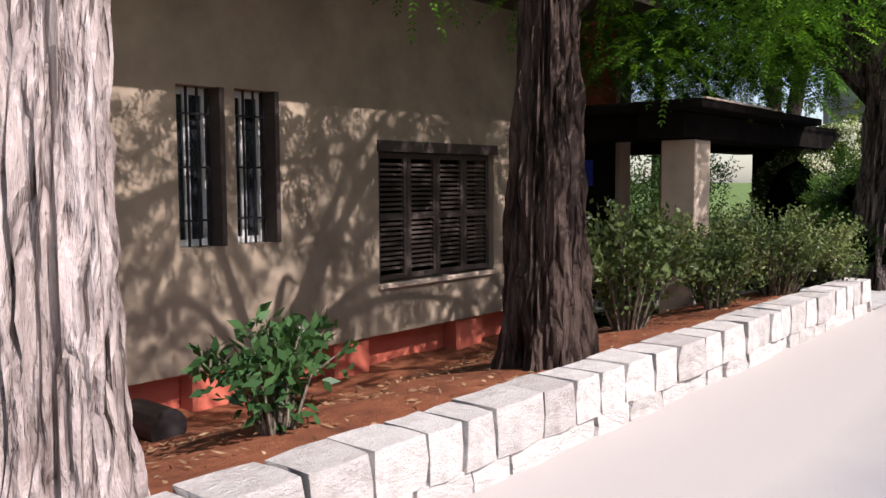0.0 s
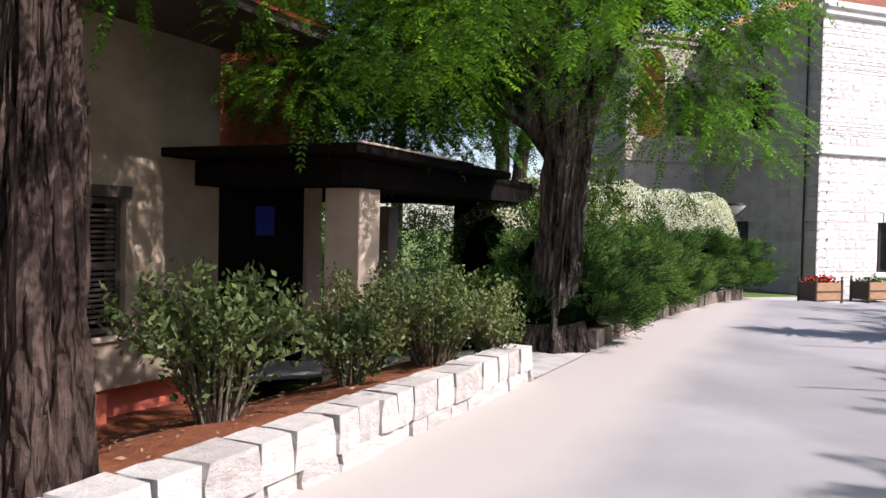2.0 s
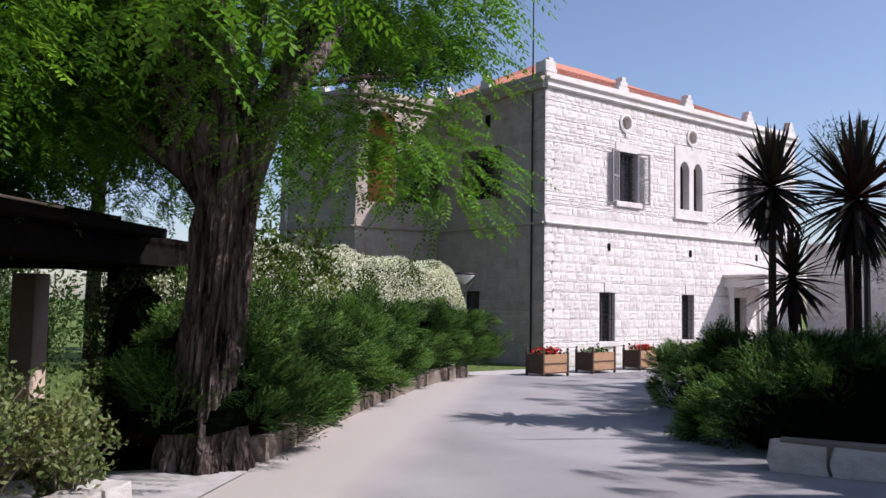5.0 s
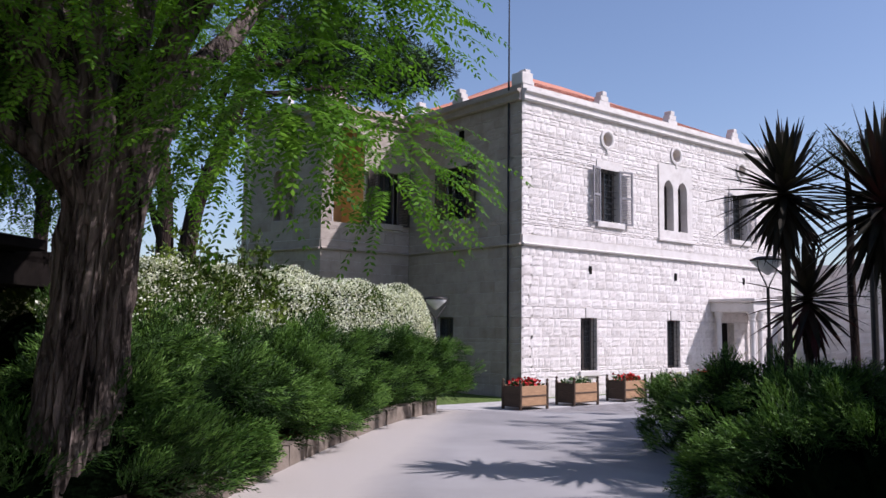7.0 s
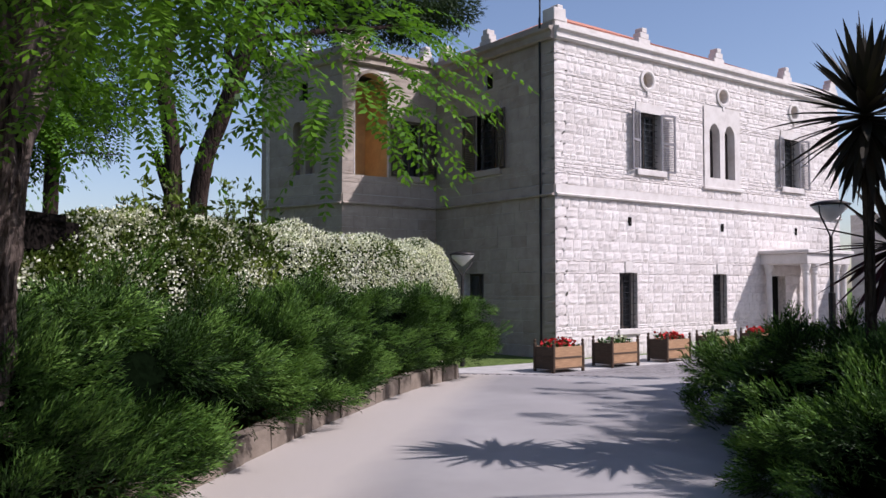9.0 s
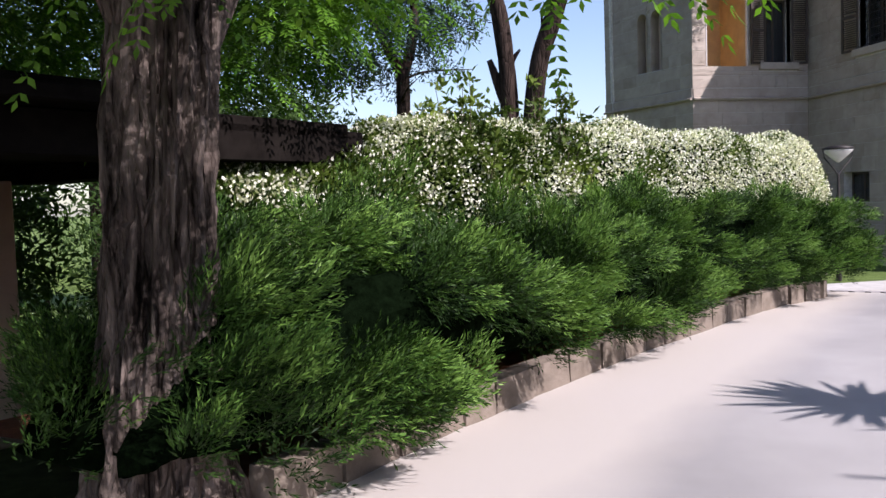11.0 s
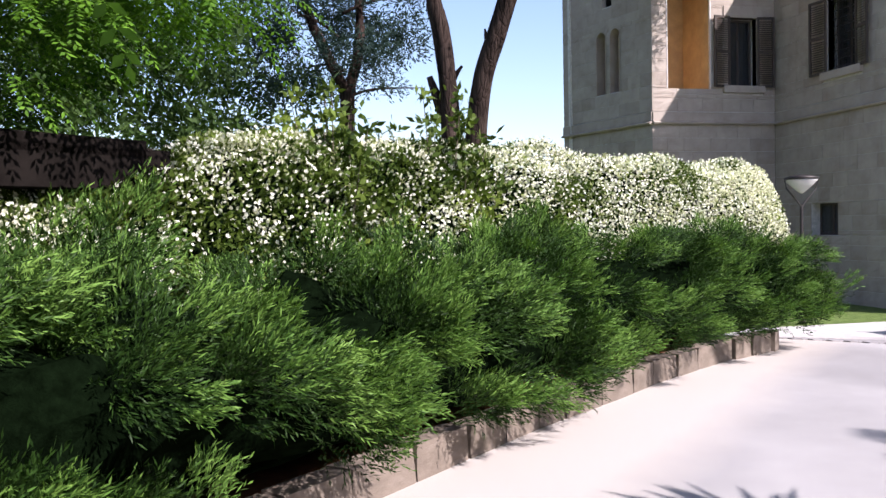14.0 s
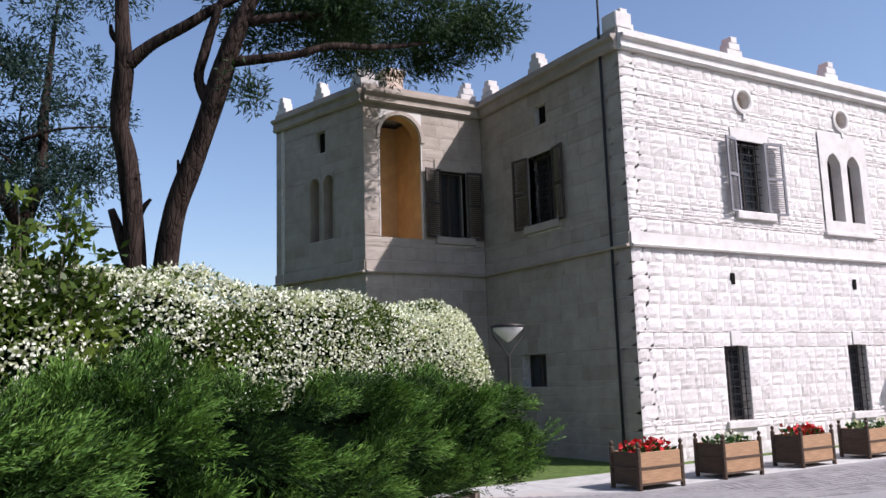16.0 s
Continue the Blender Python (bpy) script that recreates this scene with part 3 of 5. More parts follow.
def surround(parent, x0, z0, x1, z1, m, w=0.18, sill=True, y=-0.03, stone="dressed"):
    bm = bmesh.new()
    box(bm, x0 - w, y, z0, x0, 0.2, z1, m, 0.006)
    box(bm, x1, y, z0, x1 + w, 0.2, z1, m, 0.006)
    box(bm, x0 - w, y, z1, x1 + w, 0.2, z1 + 0.3, m, 0.006)
    part("window_surround", bm, M[stone], parent)
    if sill:
        part("window_sill", boxed(x0 - w - 0.03, y - 0.07, z0 - 0.2, x1 + w + 0.03, 0.3, z0 - 0.005, m=m, bevel=0.015), M[stone], parent)


def house_window(name, x0, z0, x1, z1, m, shutters=None, bars=True, sill=True, mat=None):
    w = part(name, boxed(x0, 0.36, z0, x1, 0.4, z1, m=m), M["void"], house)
    surround(w, x0, z0, x1, z1, m, sill=sill, stone="ashlar" if mat else "dressed")
    window_frame(w, x0, z0, x1, z1, m, M["darkshutter"])
    if bars:
        grille(w, x0, z0, x1, z1, m)
    if shutters:
        a, b, sw = shutters
        shutter(w, x0 - a, z0 - 0.05, x0, z1 + 0.03, m, mat or M["shutter"], -180 + 180 + sw, "r")
        shutter(w, x1, z0 - 0.05, x1 + b, z1 + 0.03, m, mat or M["shutter"], -sw, "l")
    return w


def low_window(x0, z0, x1, z1):
    w = part("window", boxed(x0, 0.36, z0, x1, 0.4, z1), M["void"], house)
    part("keystone", boxed((x0 + x1) / 2 - 0.165, -0.03, z1 + 0.005, (x0 + x1) / 2 + 0.165, 0.1, z1 + 0.34, bevel=0.01), M["dressed"], w)
    part("window_sill", boxed(x0 - 0.12, -0.09, z0 - 0.17, x1 + 0.12, 0.3, z0 - 0.005, bevel=0.015), M["dressed"], w)
    window_frame(w, x0, z0, x1, z1, I4, M["darkshutter"])
    grille(w, x0, z0, x1, z1, I4, 4, 10, 0.06)


low_window(*FACADE_HOLES[0])
low_window(*FACADE_HOLES[1])
house_window("window", *FACADE_HOLES[3], I4, (0.5, 0.55, 14))
house_window("window", *FACADE_HOLES[6], I4, (0.45, 0.5, 14))
house_window("window", 2.5, 5.2, 3.5, 6.95, SIDE, (0.5, 0.55, 10), mat=M["darkshutter"])
sw = part("window", boxed(3.17, 0.36, 1.2, 4.17, 0.4, 2.0, m=SIDE), M["void"], house)
window_frame(sw, 3.17, 1.2, 4.17, 2.0, SIDE, M["darkshutter"])


def arch_ring(parent, name, xc, z_spring, r, m, mat, depth0, depth1, z_bottom, band, pointed=0.0):
    """A surround with an arched head: jambs and voussoirs in one mesh, open in the middle."""
    bm = bmesh.new()
    inner = [(xc - r, z_bottom)] + [(xc - r * math.cos(a), z_spring + r * (1 + pointed * math.sin(a) ** 3) * math.sin(a)) for a in np.linspace(0, math.pi, 13)] + [(xc + r, z_bottom)]
    R = r + band
    outer = [(xc - R, z_bottom)] + [(xc - R * math.cos(a), z_spring + R * (1 + pointed * math.sin(a) ** 3) * math.sin(a)) for a in np.linspace(0, math.pi, 13)] + [(xc + R, z_bottom)]
    rows = [[bm.verts.new(m @ Vector((x, d, z))) for x, z in line] for line, d in ((inner, depth0), (outer, depth0), (outer, depth1), (inner, depth1))]
    for i in range(len(inner) - 1):
        for a, b in ((0, 1), (1, 2), (2, 3), (3, 0)):
            bm.faces.new((rows[a][i], rows[a][i + 1], rows[b][i + 1], rows[b][i]))
    for e in (0, -1):
        bm.faces.new([r_[e] for r_ in rows])
    bmesh.ops.recalc_face_normals(bm, faces=bm.faces)
    return part(name, bm, mat, parent)


def arch_panel(bm, x0, z0, x1, z1, xc, zs, r, z_bottom, m, d0, d1, pointed=0.0):
    """A slab with one arched opening cut through it."""
    inner = [(xc - r, z_bottom)] + [(xc - r * math.cos(a), zs + r * (1 + pointed * math.sin(a) ** 3) * math.sin(a)) for a in np.linspace(0, math.pi, 13)] + [(xc + r, z_bottom)]
    n = len(inner)
    outer = []
    for i, (x, z) in enumerate(inner):
        if i < 2:
            outer.append((x0, z if i == 0 else zs))
        elif i > n - 3:
            outer.append((x1, z if i == n - 1 else zs))
        else:
            outer.append((x0 + (x1 - x0) * (i - 2) / (n - 5), z1))
    for d in (d0, d1):
        a = [bm.verts.new(m @ Vector((x, d, z))) for x, z in inner]
        b = [bm.verts.new(m @ Vector((x, d, z))) for x, z in outer]
        for i in range(n - 1):
            bm.faces.new((a[i], a[i + 1], b[i + 1], b[i]))
        if d == d0:
            first = a
        else:
            for i in range(n - 1):
                bm.faces.new((first[i], first[i + 1], a[i + 1], a[i]))
    return bm


# paired arched windows in a dressed panel
duo = part("arched_window", boxed(6.9, 0.38, 5.1, 8.6, 0.42, 7.1), M["void"], house)
pan = bmesh.new()
arch_panel(pan, 6.74, 5.05, 7.725, 7.6, 7.31, 6.68, 0.28, 5.2, I4, -0.035, 0.25, 0.22)
arch_panel(pan, 7.725, 5.05, 8.72, 7.6, 8.14, 6.68, 0.28, 5.2, I4, -0.035, 0.25, 0.22)
box(pan, 6.74, -0.035, 4.9, 8.72, 0.25, 5.2)
bmesh.ops.recalc_face_normals(pan, faces=pan.faces)
part("window_surround", pan, M["dressed"], duo)
part("window_sill", boxed(6.66, -0.1, 4.8, 8.8, 0.2, 4.9, bevel=0.015), M["dressed"], duo)
window_frame(duo, 7.03, 5.2, 7.59, 6.9, I4, M["darkshutter"])
window_frame(duo, 7.86, 5.2, 8.42, 6.9, I4, M["darkshutter"])
for x in OCULI:
    oc = part("round_window", boxed(x - 0.3, 0.2, 7.68, x + 0.3, 0.24, 8.26), M["cream"], house)
    ring = bmesh.new()
    rows = [[ring.verts.new((x + rr * math.cos(a), yy, 7.97 + rr * math.sin(a))) for a in np.linspace(0, 2 * math.pi, 28, endpoint=False)] for rr, yy in ((0.23, 0.2), (0.23, -0.05), (0.27, -0.075), (0.345, -0.06), (0.355, 0.2))]
    for ra_, rb_ in zip(rows, rows[1:]):
        for k in range(28):
            ring.faces.new((ra_[k], ra_[(k + 1) % 28], rb_[(k + 1) % 28], rb_[k]))
    box(ring, x - 0.05, -0.06, 7.5, x + 0.05, 0.1, 7.63)
    bmesh.ops.recalc_face_normals(ring, faces=ring.faces)
    part("round_surround", ring, M["dressed"], oc)
for x, z in ((3.08, 3.56), (7.67, 3.56), (12.1, 3.6)):
    part("wall_vent", boxed(x - 0.06, -0.04, z - 0.13, x + 0.06, 0.02, z + 0.13), M["void"], house)
part("round_window", boxed(2.7, 0.15, 7.7, 3.14, 0.2, 8.2, m=SIDE), M["void"], house)

# entrance porch
porch = part("porch", boxed(9.83, -1.75, 2.36, 12.6, 0.0, 2.72, bevel=0.02), M["dressed"], house, "pale stone canopy on columns")
part("canopy_edge", boxed(9.73, -1.85, 2.72, 12.7, 0.0, 2.84, bevel=0.02), M["dressed"], porch)
part("front_door", boxed(10.4, 0.3, BASE, 11.4, 0.36, 1.97), M["void"], house, "dark entrance door")
for x, y in ((9.98, -1.6), (12.4, -1.6), (11.9, -1.6), (9.98, -0.25), (10.5, -1.6), (12.4, -0.25)):
    c = lathe(bmesh.new(), [(0.15, -0.4), (0.15, -0.28), (0.1, -0.22), (0.095, 2.0), (0.12, 2.06), (0.11, 2.12), (0.17, 2.3), (0.17, 2.36)], 14, Matrix.Translation((x, y, 0)))
    part("column", c, M["dressed"], porch, shade=False)
part("step", boxed(9.7, -2.1, -0.42, 12.7, -0.02, -0.26, bevel=0.02), M["dressed"], porch)

# projecting wing with the arched loggia
WING = Matrix.Translation((-3.6, 5.65, 0))
wing = part("wing_wall", wall_mesh(3.6, BASE, TOP, [(0.42, 5.1, 1.7, 8.52), (2.25, 5.2, 3.05, 7.0)], 0.4, WING), M["mortar"], house)
fill = bmesh.new()
arch_panel(fill, 0.42, 5.1, 1.7, 8.52, 1.06, 7.78, 0.61, 5.1, WING, -0.01, 0.06)
bmesh.ops.recalc_face_normals(fill, faces=fill.faces)
part("arch_head", fill, M["dressed"], house)
arch_ring(house, "arch_moulding", 1.06, 7.78, 0.61, WING, M["ashlar"], -0.045, -0.012, 7.7, 0.1)
arch_ring(house, "arch_lining", 1.06, 7.78, 0.6, WING, M["ochre"], 0.062, 0.42, 5.1, 0.022)
logg = bmesh.new()
box(logg, 0.2, 1.5, 5.0, 2.0, 1.6, 8.5, WING)
box(logg, 1.72, 0.4, 5.0, 1.82, 1.5, 8.5, WING)
box(logg, 0.2, 0.4, 5.0, 0.3, 1.5, 8.5, WING)
part("loggia_reveal", logg, M["ochre"], house, "warm ochre walls inside the arch")
part("loggia_floor", boxed(0.2, 0.4, 4.9, 2.0, 1.5, 5.1, m=WING), M["dressed"], house)
house_window("window", 2.25, 5.2, 3.05, 7.0, WING, (0.5, 0.48, 8), bars=False, mat=M["darkshutter"])
WSIDE = WING @ Matrix.Rotation(math.atan2(1.05, 3.55), 4, "Z") @ SIDE
wing_side = part("wing_side_wall", wall_mesh(3.75, BASE, TOP, [(1.2, 5.2, 1.66, 7.0), (1.78, 5.2, 2.24, 7.0), (1.55, 7.6, 1.95, 8.2)], 0.4, WSIDE), M["mortar"], house)
sd_ = part("arched_window", boxed(1.1, 0.3, 5.1, 2.4, 0.34, 7.1, m=WSIDE), M["cream"], house)
for a in (1.43, 2.01):
    f = bmesh.new()
    arch_panel(f, a - 0.23, 5.2, a + 0.23, 7.0, a, 6.74, 0.2, 5.2, WSIDE, -0.01, 0.3)
    bmesh.ops.recalc_face_normals(f, faces=f.faces)
    part("arch_head", f, M["ashlar"], sd_)
part("wing_back", box(box(bmesh.new(), 0, 3.2, BASE, 3.6, 3.6, TOP, WING), -1.0, 3.2, BASE, 0.0, 3.5, TOP, WING), M["mortar"], house)
flat = bmesh.new()
deck = [[flat.verts.new(WING @ Vector((x, y, TOP + z))) for x, y in ((0.05, 0.3), (3.6, 0.3), (3.6, 3.5), (-0.85, 3.5))] for z in (0.1, 0.3)]
flat.faces.new(deck[0][::-1])
flat.faces.new(deck[1])
for k in range(4):
    flat.faces.new((deck[0][k], deck[0][(k + 1) % 4], deck[1][(k + 1) % 4], deck[1][k]))
part("wing_roof", flat, M["dressed"], house)
part("round_window", boxed(1.55, 0.15, 7.6, 1.95, 0.2, 8.2, m=WSIDE), M["void"], house)
for m_, ln in ((WING, 3.6), (WSIDE, 3.75)):
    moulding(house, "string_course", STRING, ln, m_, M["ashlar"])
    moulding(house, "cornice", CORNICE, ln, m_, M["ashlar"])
merlon(house, WING @ Matrix.Translation((-0.05, 0, 0)), 0.5)
merlon(house, WING @ Matrix.Translation((3.0, 0, 0)), 0.5)
for y in (0.05, 1.6, 3.3):
    merlon(house, WSIDE @ Matrix.Translation((y, 0, 0)), 0.45)
part("chimney", box(box(bmesh.new(), -1.2, 9.0, 9, -0.6, 9.6, 10.9, None, 0.02), -1.27, 8.93, 10.9, -0.53, 9.67, 11.1, None, 0.02), M["cream"], house, "square rendered chimney")
part("downpipe", tube(bmesh.new(), [(-0.07, 0.52, z) for z in (-0.4, 0.2, 3.0, 6.0, 9.3)], [0.05, 0.032, 0.032, 0.032, 0.032], 8), M["iron"], house, "dark downpipe")
part("antenna_mast", tube(bmesh.new(), [(0.3, 0.9, 9.0), (0.3, 0.9, 13.5)], [0.03, 0.02], 6), M["iron"], house)

# ---- garden wall at the far side of the forecourt ----
gw = thing("garden_wall", "high garden wall of large rough stone blocks in shade", "wall", kind="structure")
GWM = Matrix.Translation((16.0, 0.0, 0)) @ Matrix.Rotation(radians(-90), 4, "Z")
part("wall_core", boxed(0, 0.03, -0.6, 26, 0.5, 4.4, m=GWM), M["mortar"], gw)

# ---- planters ----
def planter(m, flowers):
    p = thing("flower_planter", "wooden box planter with dark posts, metal straps and red flowers" if flowers else "wooden box planter with dark posts, metal straps and pale plants", "planter", m, "planters along the facade")
    w, d, h = 0.98, 0.6, 0.52
    for x in (0, w):
        for y in (0, d):
            bm = lathe(bmesh.new(), [(0.035, 0.0), (0.04, 0.02), (0.04, 0.66), (0.02, 0.67), (0.02, 0.69), (0.035, 0.71), (0.035, 0.74), (0.0, 0.77)], 8, Matrix.Translation((x, y, 0)))
            part("post", bm, M["wood_end"], p)
    for i in range(2):
        z0 = 0.1 + i * 0.25
        # left end boards use the dark post wood, painting in their shade
        for x0, y0, x1, y1, mt in ((0.04, -0.015, w - 0.04, 0.015, "wood"), (0.04, d - 0.015, w - 0.04, d + 0.015, "wood"), (-0.015, 0.04, 0.015, d - 0.04, "wood_end"), (w - 0.015, 0.04, w + 0.015, d - 0.04, "wood")):
            part("board", boxed(x0, y0, z0, x1, y1, z0 + 0.243, bevel=0.005), M[mt], p)
    st = bmesh.new()
    for z in (0.33, 0.08):
        box(st, 0.0, -0.03, z, w, -0.016, z + 0.035)
        box(st, -0.03, 0.0, z, -0.016, d, z + 0.035)
        box(st, w + 0.016, 0.0, z, w + 0.03, d, z + 0.035)
    part("strap", st, M["wood_end"], p)
    part("soil", boxed(0.02, 0.02, 0.45, w - 0.02, d - 0.02, 0.54), M["soil"], p)
    n = 160
    c = np.column_stack([rng.uniform(0.08, w - 0.08, n), rng.uniform(0.06, d - 0.06, n), rng.uniform(0.5, 0.66, n)])
    dd = unit(n) + np.array([0, 0, 0.8])
    part("leaves", leaf_mesh("leaves", c, dd, unit(n), 0.11, 0.07, M["leaf_glossy"]), None, p)
    n = 130 if flowers else 40
    c = np.column_stack([rng.uniform(0.08, w - 0.08, n), rng.uniform(0.06, d - 0.06, n), rng.uniform(0.58, 0.74, n)])
    part("blossoms", leaf_mesh("blossoms", c, unit(n), unit(n), 0.09, 0.09, M["petal"] if flowers else M["flower_white"]), None, p)
    return p


for i, x in enumerate((-2.96, -0.9, 1.3, 3.5, 5.75)):
    planter(Matrix.Translation((x, -2.98 + 0.1 * i, -0.38)) @ Matrix.Rotation(radians(2.0), 4, "Z"), i != 1 and i != 3)


# ---- lamps ----
def lamp(x, y, z, top):
    p = thing("garden_lamp", "slim dark garden lamp with a forked arm and shallow frosted bowl", "lamp", Matrix.Translation((x, y, z)), "garden lamps")
    h = top - z
    part("pole", tube(bmesh.new(), [(0, 0, 0), (0, 0, h * 0.5), (0, 0, h * 0.502), (0, 0, h - 0.55)], [0.06, 0.06, 0.035, 0.03], 10), M["pole_dark"], p)
    fk = bmesh.new()
    for sg in (-1, 1):
        tube(fk, [(0, 0, h - 0.57), (sg * 0.12, 0, h - 0.42), (sg * 0.33, 0, h - 0.2), (sg * 0.36, 0, h - 0.05), (sg * 0.28, 0, h)], [0.016] * 5, 6)
    part("fork", fk, M["pole_dark"], p)
    part("bowl", lathe(bmesh.new(), [(0.02, h - 0.3), (0.1, h - 0.24), (0.29, h - 0.06), (0.3, h - 0.03)], 18), M["lamp_glass"], p, "frosted cone bowl", True)
    part("cap", lathe(bmesh.new(), [(0.31, h - 0.03), (0.33, h), (0.2, h + 0.05), (0.02, h + 0.07)], 18), M["pole_dark"], p, "", True)


lamp(-2.64, -9.4, road_z(-2.64, -9.4), 3.0)
lamp(-3.44, -0.2, -0.4, 2.42)

# ---- house beside the drive ----
cot = thing("plastered_house", "ochre plastered low house in dappled tree shade", "house", LEFT)
HW = Matrix.Translation((-9, 4.1, 0))
holes = [(10.07, 0.85, 10.51, 2.26), (10.67, 0.85, 11.12, 2.27), (12.5, 0.31, 14.56, 1.86)]
hb = bmesh.new()
for a, b, c, d in wall_rects(16.03, -0.25, 3.6, holes):
    box(hb, a, 0, b, c, 0.35, d, HW)
bmesh.ops.remove_doubles(hb, verts=hb.verts[:], dist=0.0005)
part("wall", hb, M["plaster"], cot)
part("foundation", boxed(-9, 4.4, -1.6, 7.0, 4.7, -0.25), M["redplaster"], cot, "red recessed foundation")
part("end_wall", boxed(6.68, 4.45, -1.6, 7.03, 11, 3.6), M["plaster"], cot)
part("eave_board", boxed(-9, 2.62, 3.6, 7.2, 5.0, 3.72), M["darkshutter"], cot, "dark timber eave")
rf = bmesh.new()
for q in ((-9, 2.55, 3.73), (7.25, 2.55, 3.73), (7.25, 8.5, 5.6), (-9, 8.5, 5.6), (-9, 14, 3.73), (7.25, 14, 3.73)):
    rf.verts.new(q)
rf.verts.ensure_lookup_table()
for q in ((0, 1, 2, 3), (3, 2, 5, 4)):
    rf.faces.new([rf.verts[i] for i in q])
bmesh.ops.solidify(rf, geom=rf.faces[:], thickness=0.08)
part("roof", rf, M["terracotta"], cot)
for s in (1.2, 2.9, 4.9):
    part("footing", boxed(s, 4.15, -1.6, s + 0.5, 4.4, -0.26, bevel=0.03), M["redplaster"], cot)
for a, b, c, d in holes[:2]:
    x0, x1 = a - 9, c - 9
    w = part("window", boxed(x0, 4.42, b, x1, 4.45, d), M["void"], cot)
    mm = Matrix.Translation((0, 4.1, 0))
    window_frame(w, x0, b, x1, d, mm, M["lamp_glass"], 0.2)
    grille(w, x0, b, x1, d, mm, 4, 3, 0.1)
    part("reveal", boxed(x1 - 0.03, 4.06, b, x1 + 0.02, 4.4, d), M["darkshutter"], w)
x0, x1 = 3.5, 5.56
w = part("louvred_window", boxed(x0, 4.4, 0.31, x1, 4.43, 1.86), M["void"], cot)
mm = Matrix.Translation((0, 4.1, 0))
for i in range(4):
    a = x0 + 0.02 + i * (x1 - x0 - 0.04) / 4
    shutter(w, a, 0.33, a + (x1 - x0 - 0.06) / 4, 1.74, mm, M["darkshutter"], 0, "l", 0.06)
part("lintel", boxed(x0 - 0.02, 4.07, 1.75, x1 + 0.05, 4.3, 1.87), M["darkshutter"], w)
part("window_sill", boxed(x0 - 0.02, 4.05, 0.25, x1 + 0.02, 4.4, 0.31, bevel=0.01), M["cream"], w)
pp = lathe(bmesh.new(), [(0.16, 0.0), (0.16, 0.5)], 16, Matrix.Translation((0.55, 4.0, -0.5)) @ Matrix.Rotation(radians(90), 4, "X"))
part("drain_pipe", pp, M["pole_dark"], cot)

# red two-storey wing behind the pergola
redw = thing("red_house", "red plastered upper storey with a cream corner pilaster", "house", LEFT)
part("wall", box(box(bmesh.new(), 7.3, 4.5, 2.3, 9.42, 5.0, 8.0), 9.0, 5.0, 2.3, 9.42, 10, 8.0), M["redplaster"], redw)
# near-black wall colour stands in for deep shade under the shelter
part("lower_wall", boxed(7.04, 4.5, -1.0, 9.42, 5.0, 2.29), M["void"], redw, "lower wall with the shelter's deep shade painted on")
part("notice", boxed(8.25, 4.47, 1.35, 8.65, 4.498, 1.75), M["blue_sign"], redw, "small blue notice board")
part("pilaster", boxed(9.42, 4.42, -1.0, 9.78, 5.0, 8.0), M["cream"], redw)

# ---- pergola ----
per = thing("pergola", "dark flat-roofed garden shelter on square cream pillars", "pergola", LEFT)
part("pillar", boxed(6.8, 1.98, -0.8, 7.25, 2.43, 1.92, bevel=0.012), M["cream"], per)
part("pillar", boxed(10.7, 5.4, -0.8, 11.1, 5.8, 1.92, bevel=0.012), M["cream"], per)
part("pillar", boxed(12.1, 2.1, -0.8, 12.45, 2.45, 1.92, bevel=0.012), M["cream"], per)
part("pillar", boxed(13.7, 5.4, -0.8, 14.1, 5.8, 1.92, bevel=0.012), M["cream"], per)
for q in ((6.3, 1.9, 1.93, 12.5, 2.5, 2.22), (6.6, 2.5, 1.94, 7.3, 4.4, 2.22), (11.9, 2.5, 1.94, 12.5, 7, 2.14), (12.5, 3.8, 1.95, 14.3, 4.3, 2.09), (7.3, 6.4, 1.93, 11.9, 6.9, 2.2)):
    part("beam", boxed(*q, bevel=0.008), M["blackroof"], per)
part("roof_slab", boxed(6.05, 1.58, 2.23, 10.4, 7.5, 2.33, bevel=0.01), M["blackroof"], per)
part("roof_slab", boxed(10.4, 1.9, 2.15, 12.3, 7.5, 2.28, bevel=0.01), M["blackroof"], per)
part("roof_slab", boxed(12.6, 3.6, 2.1, 14.4, 7.5, 2.4, bevel=0.01), M["blackroof"], per)
up = bmesh.new()
box(up, 7.6, 2.3, 2.334, 10.7, 6.5, 2.5, None, 0.01)
part("upper_roof", up, M["blackroof"], per)
# added near-black screens stand in for the shade under the roof
part("shade_screen", boxed(8.0, 6.4, -0.9, 10.4, 6.6, 2.2), M["blackroof"], per)
part("shade_screen", boxed(12.0, 3.0, -0.9, 14.0, 3.2, 2.0), M["inner_shade"], per)
part("edging", boxed(6.1, 1.56, 2.331, 8.4, 1.6, 2.35), M["cream"], per)

# ---- low wall and beds ----
def bed_z(s, e):
    base = 0.22 - 0.85 * smooth(0.5, 4.0, e)
    return base + 0.05 * noise.noise(Vector((s * 1.3, e * 1.3, 0))) + 0.03 * noise.noise(Vector((s * 5, e * 5, 3)))


grid_sheet("soil_bed", list(np.arange(-9, 6.75, 0.2)), [0.18] + list(np.arange(0.4, 4.9, 0.2)), bed_z, M["soil"], LEFT, "red earth planting bed with dry litter", "soil")
grid_sheet("garden_path", list(np.linspace(6.95, 8.9, 6)), list(np.linspace(-0.02, 9, 14)), lambda s, e: 0.02 - 0.5 * smooth(0.3, 5, e), M["pathstone"], LEFT, "grey concrete path to the shelter", "path")


def hedge_e(s):
    return road_edge(s) - 0.08 if s <= 19.65 else -0.86


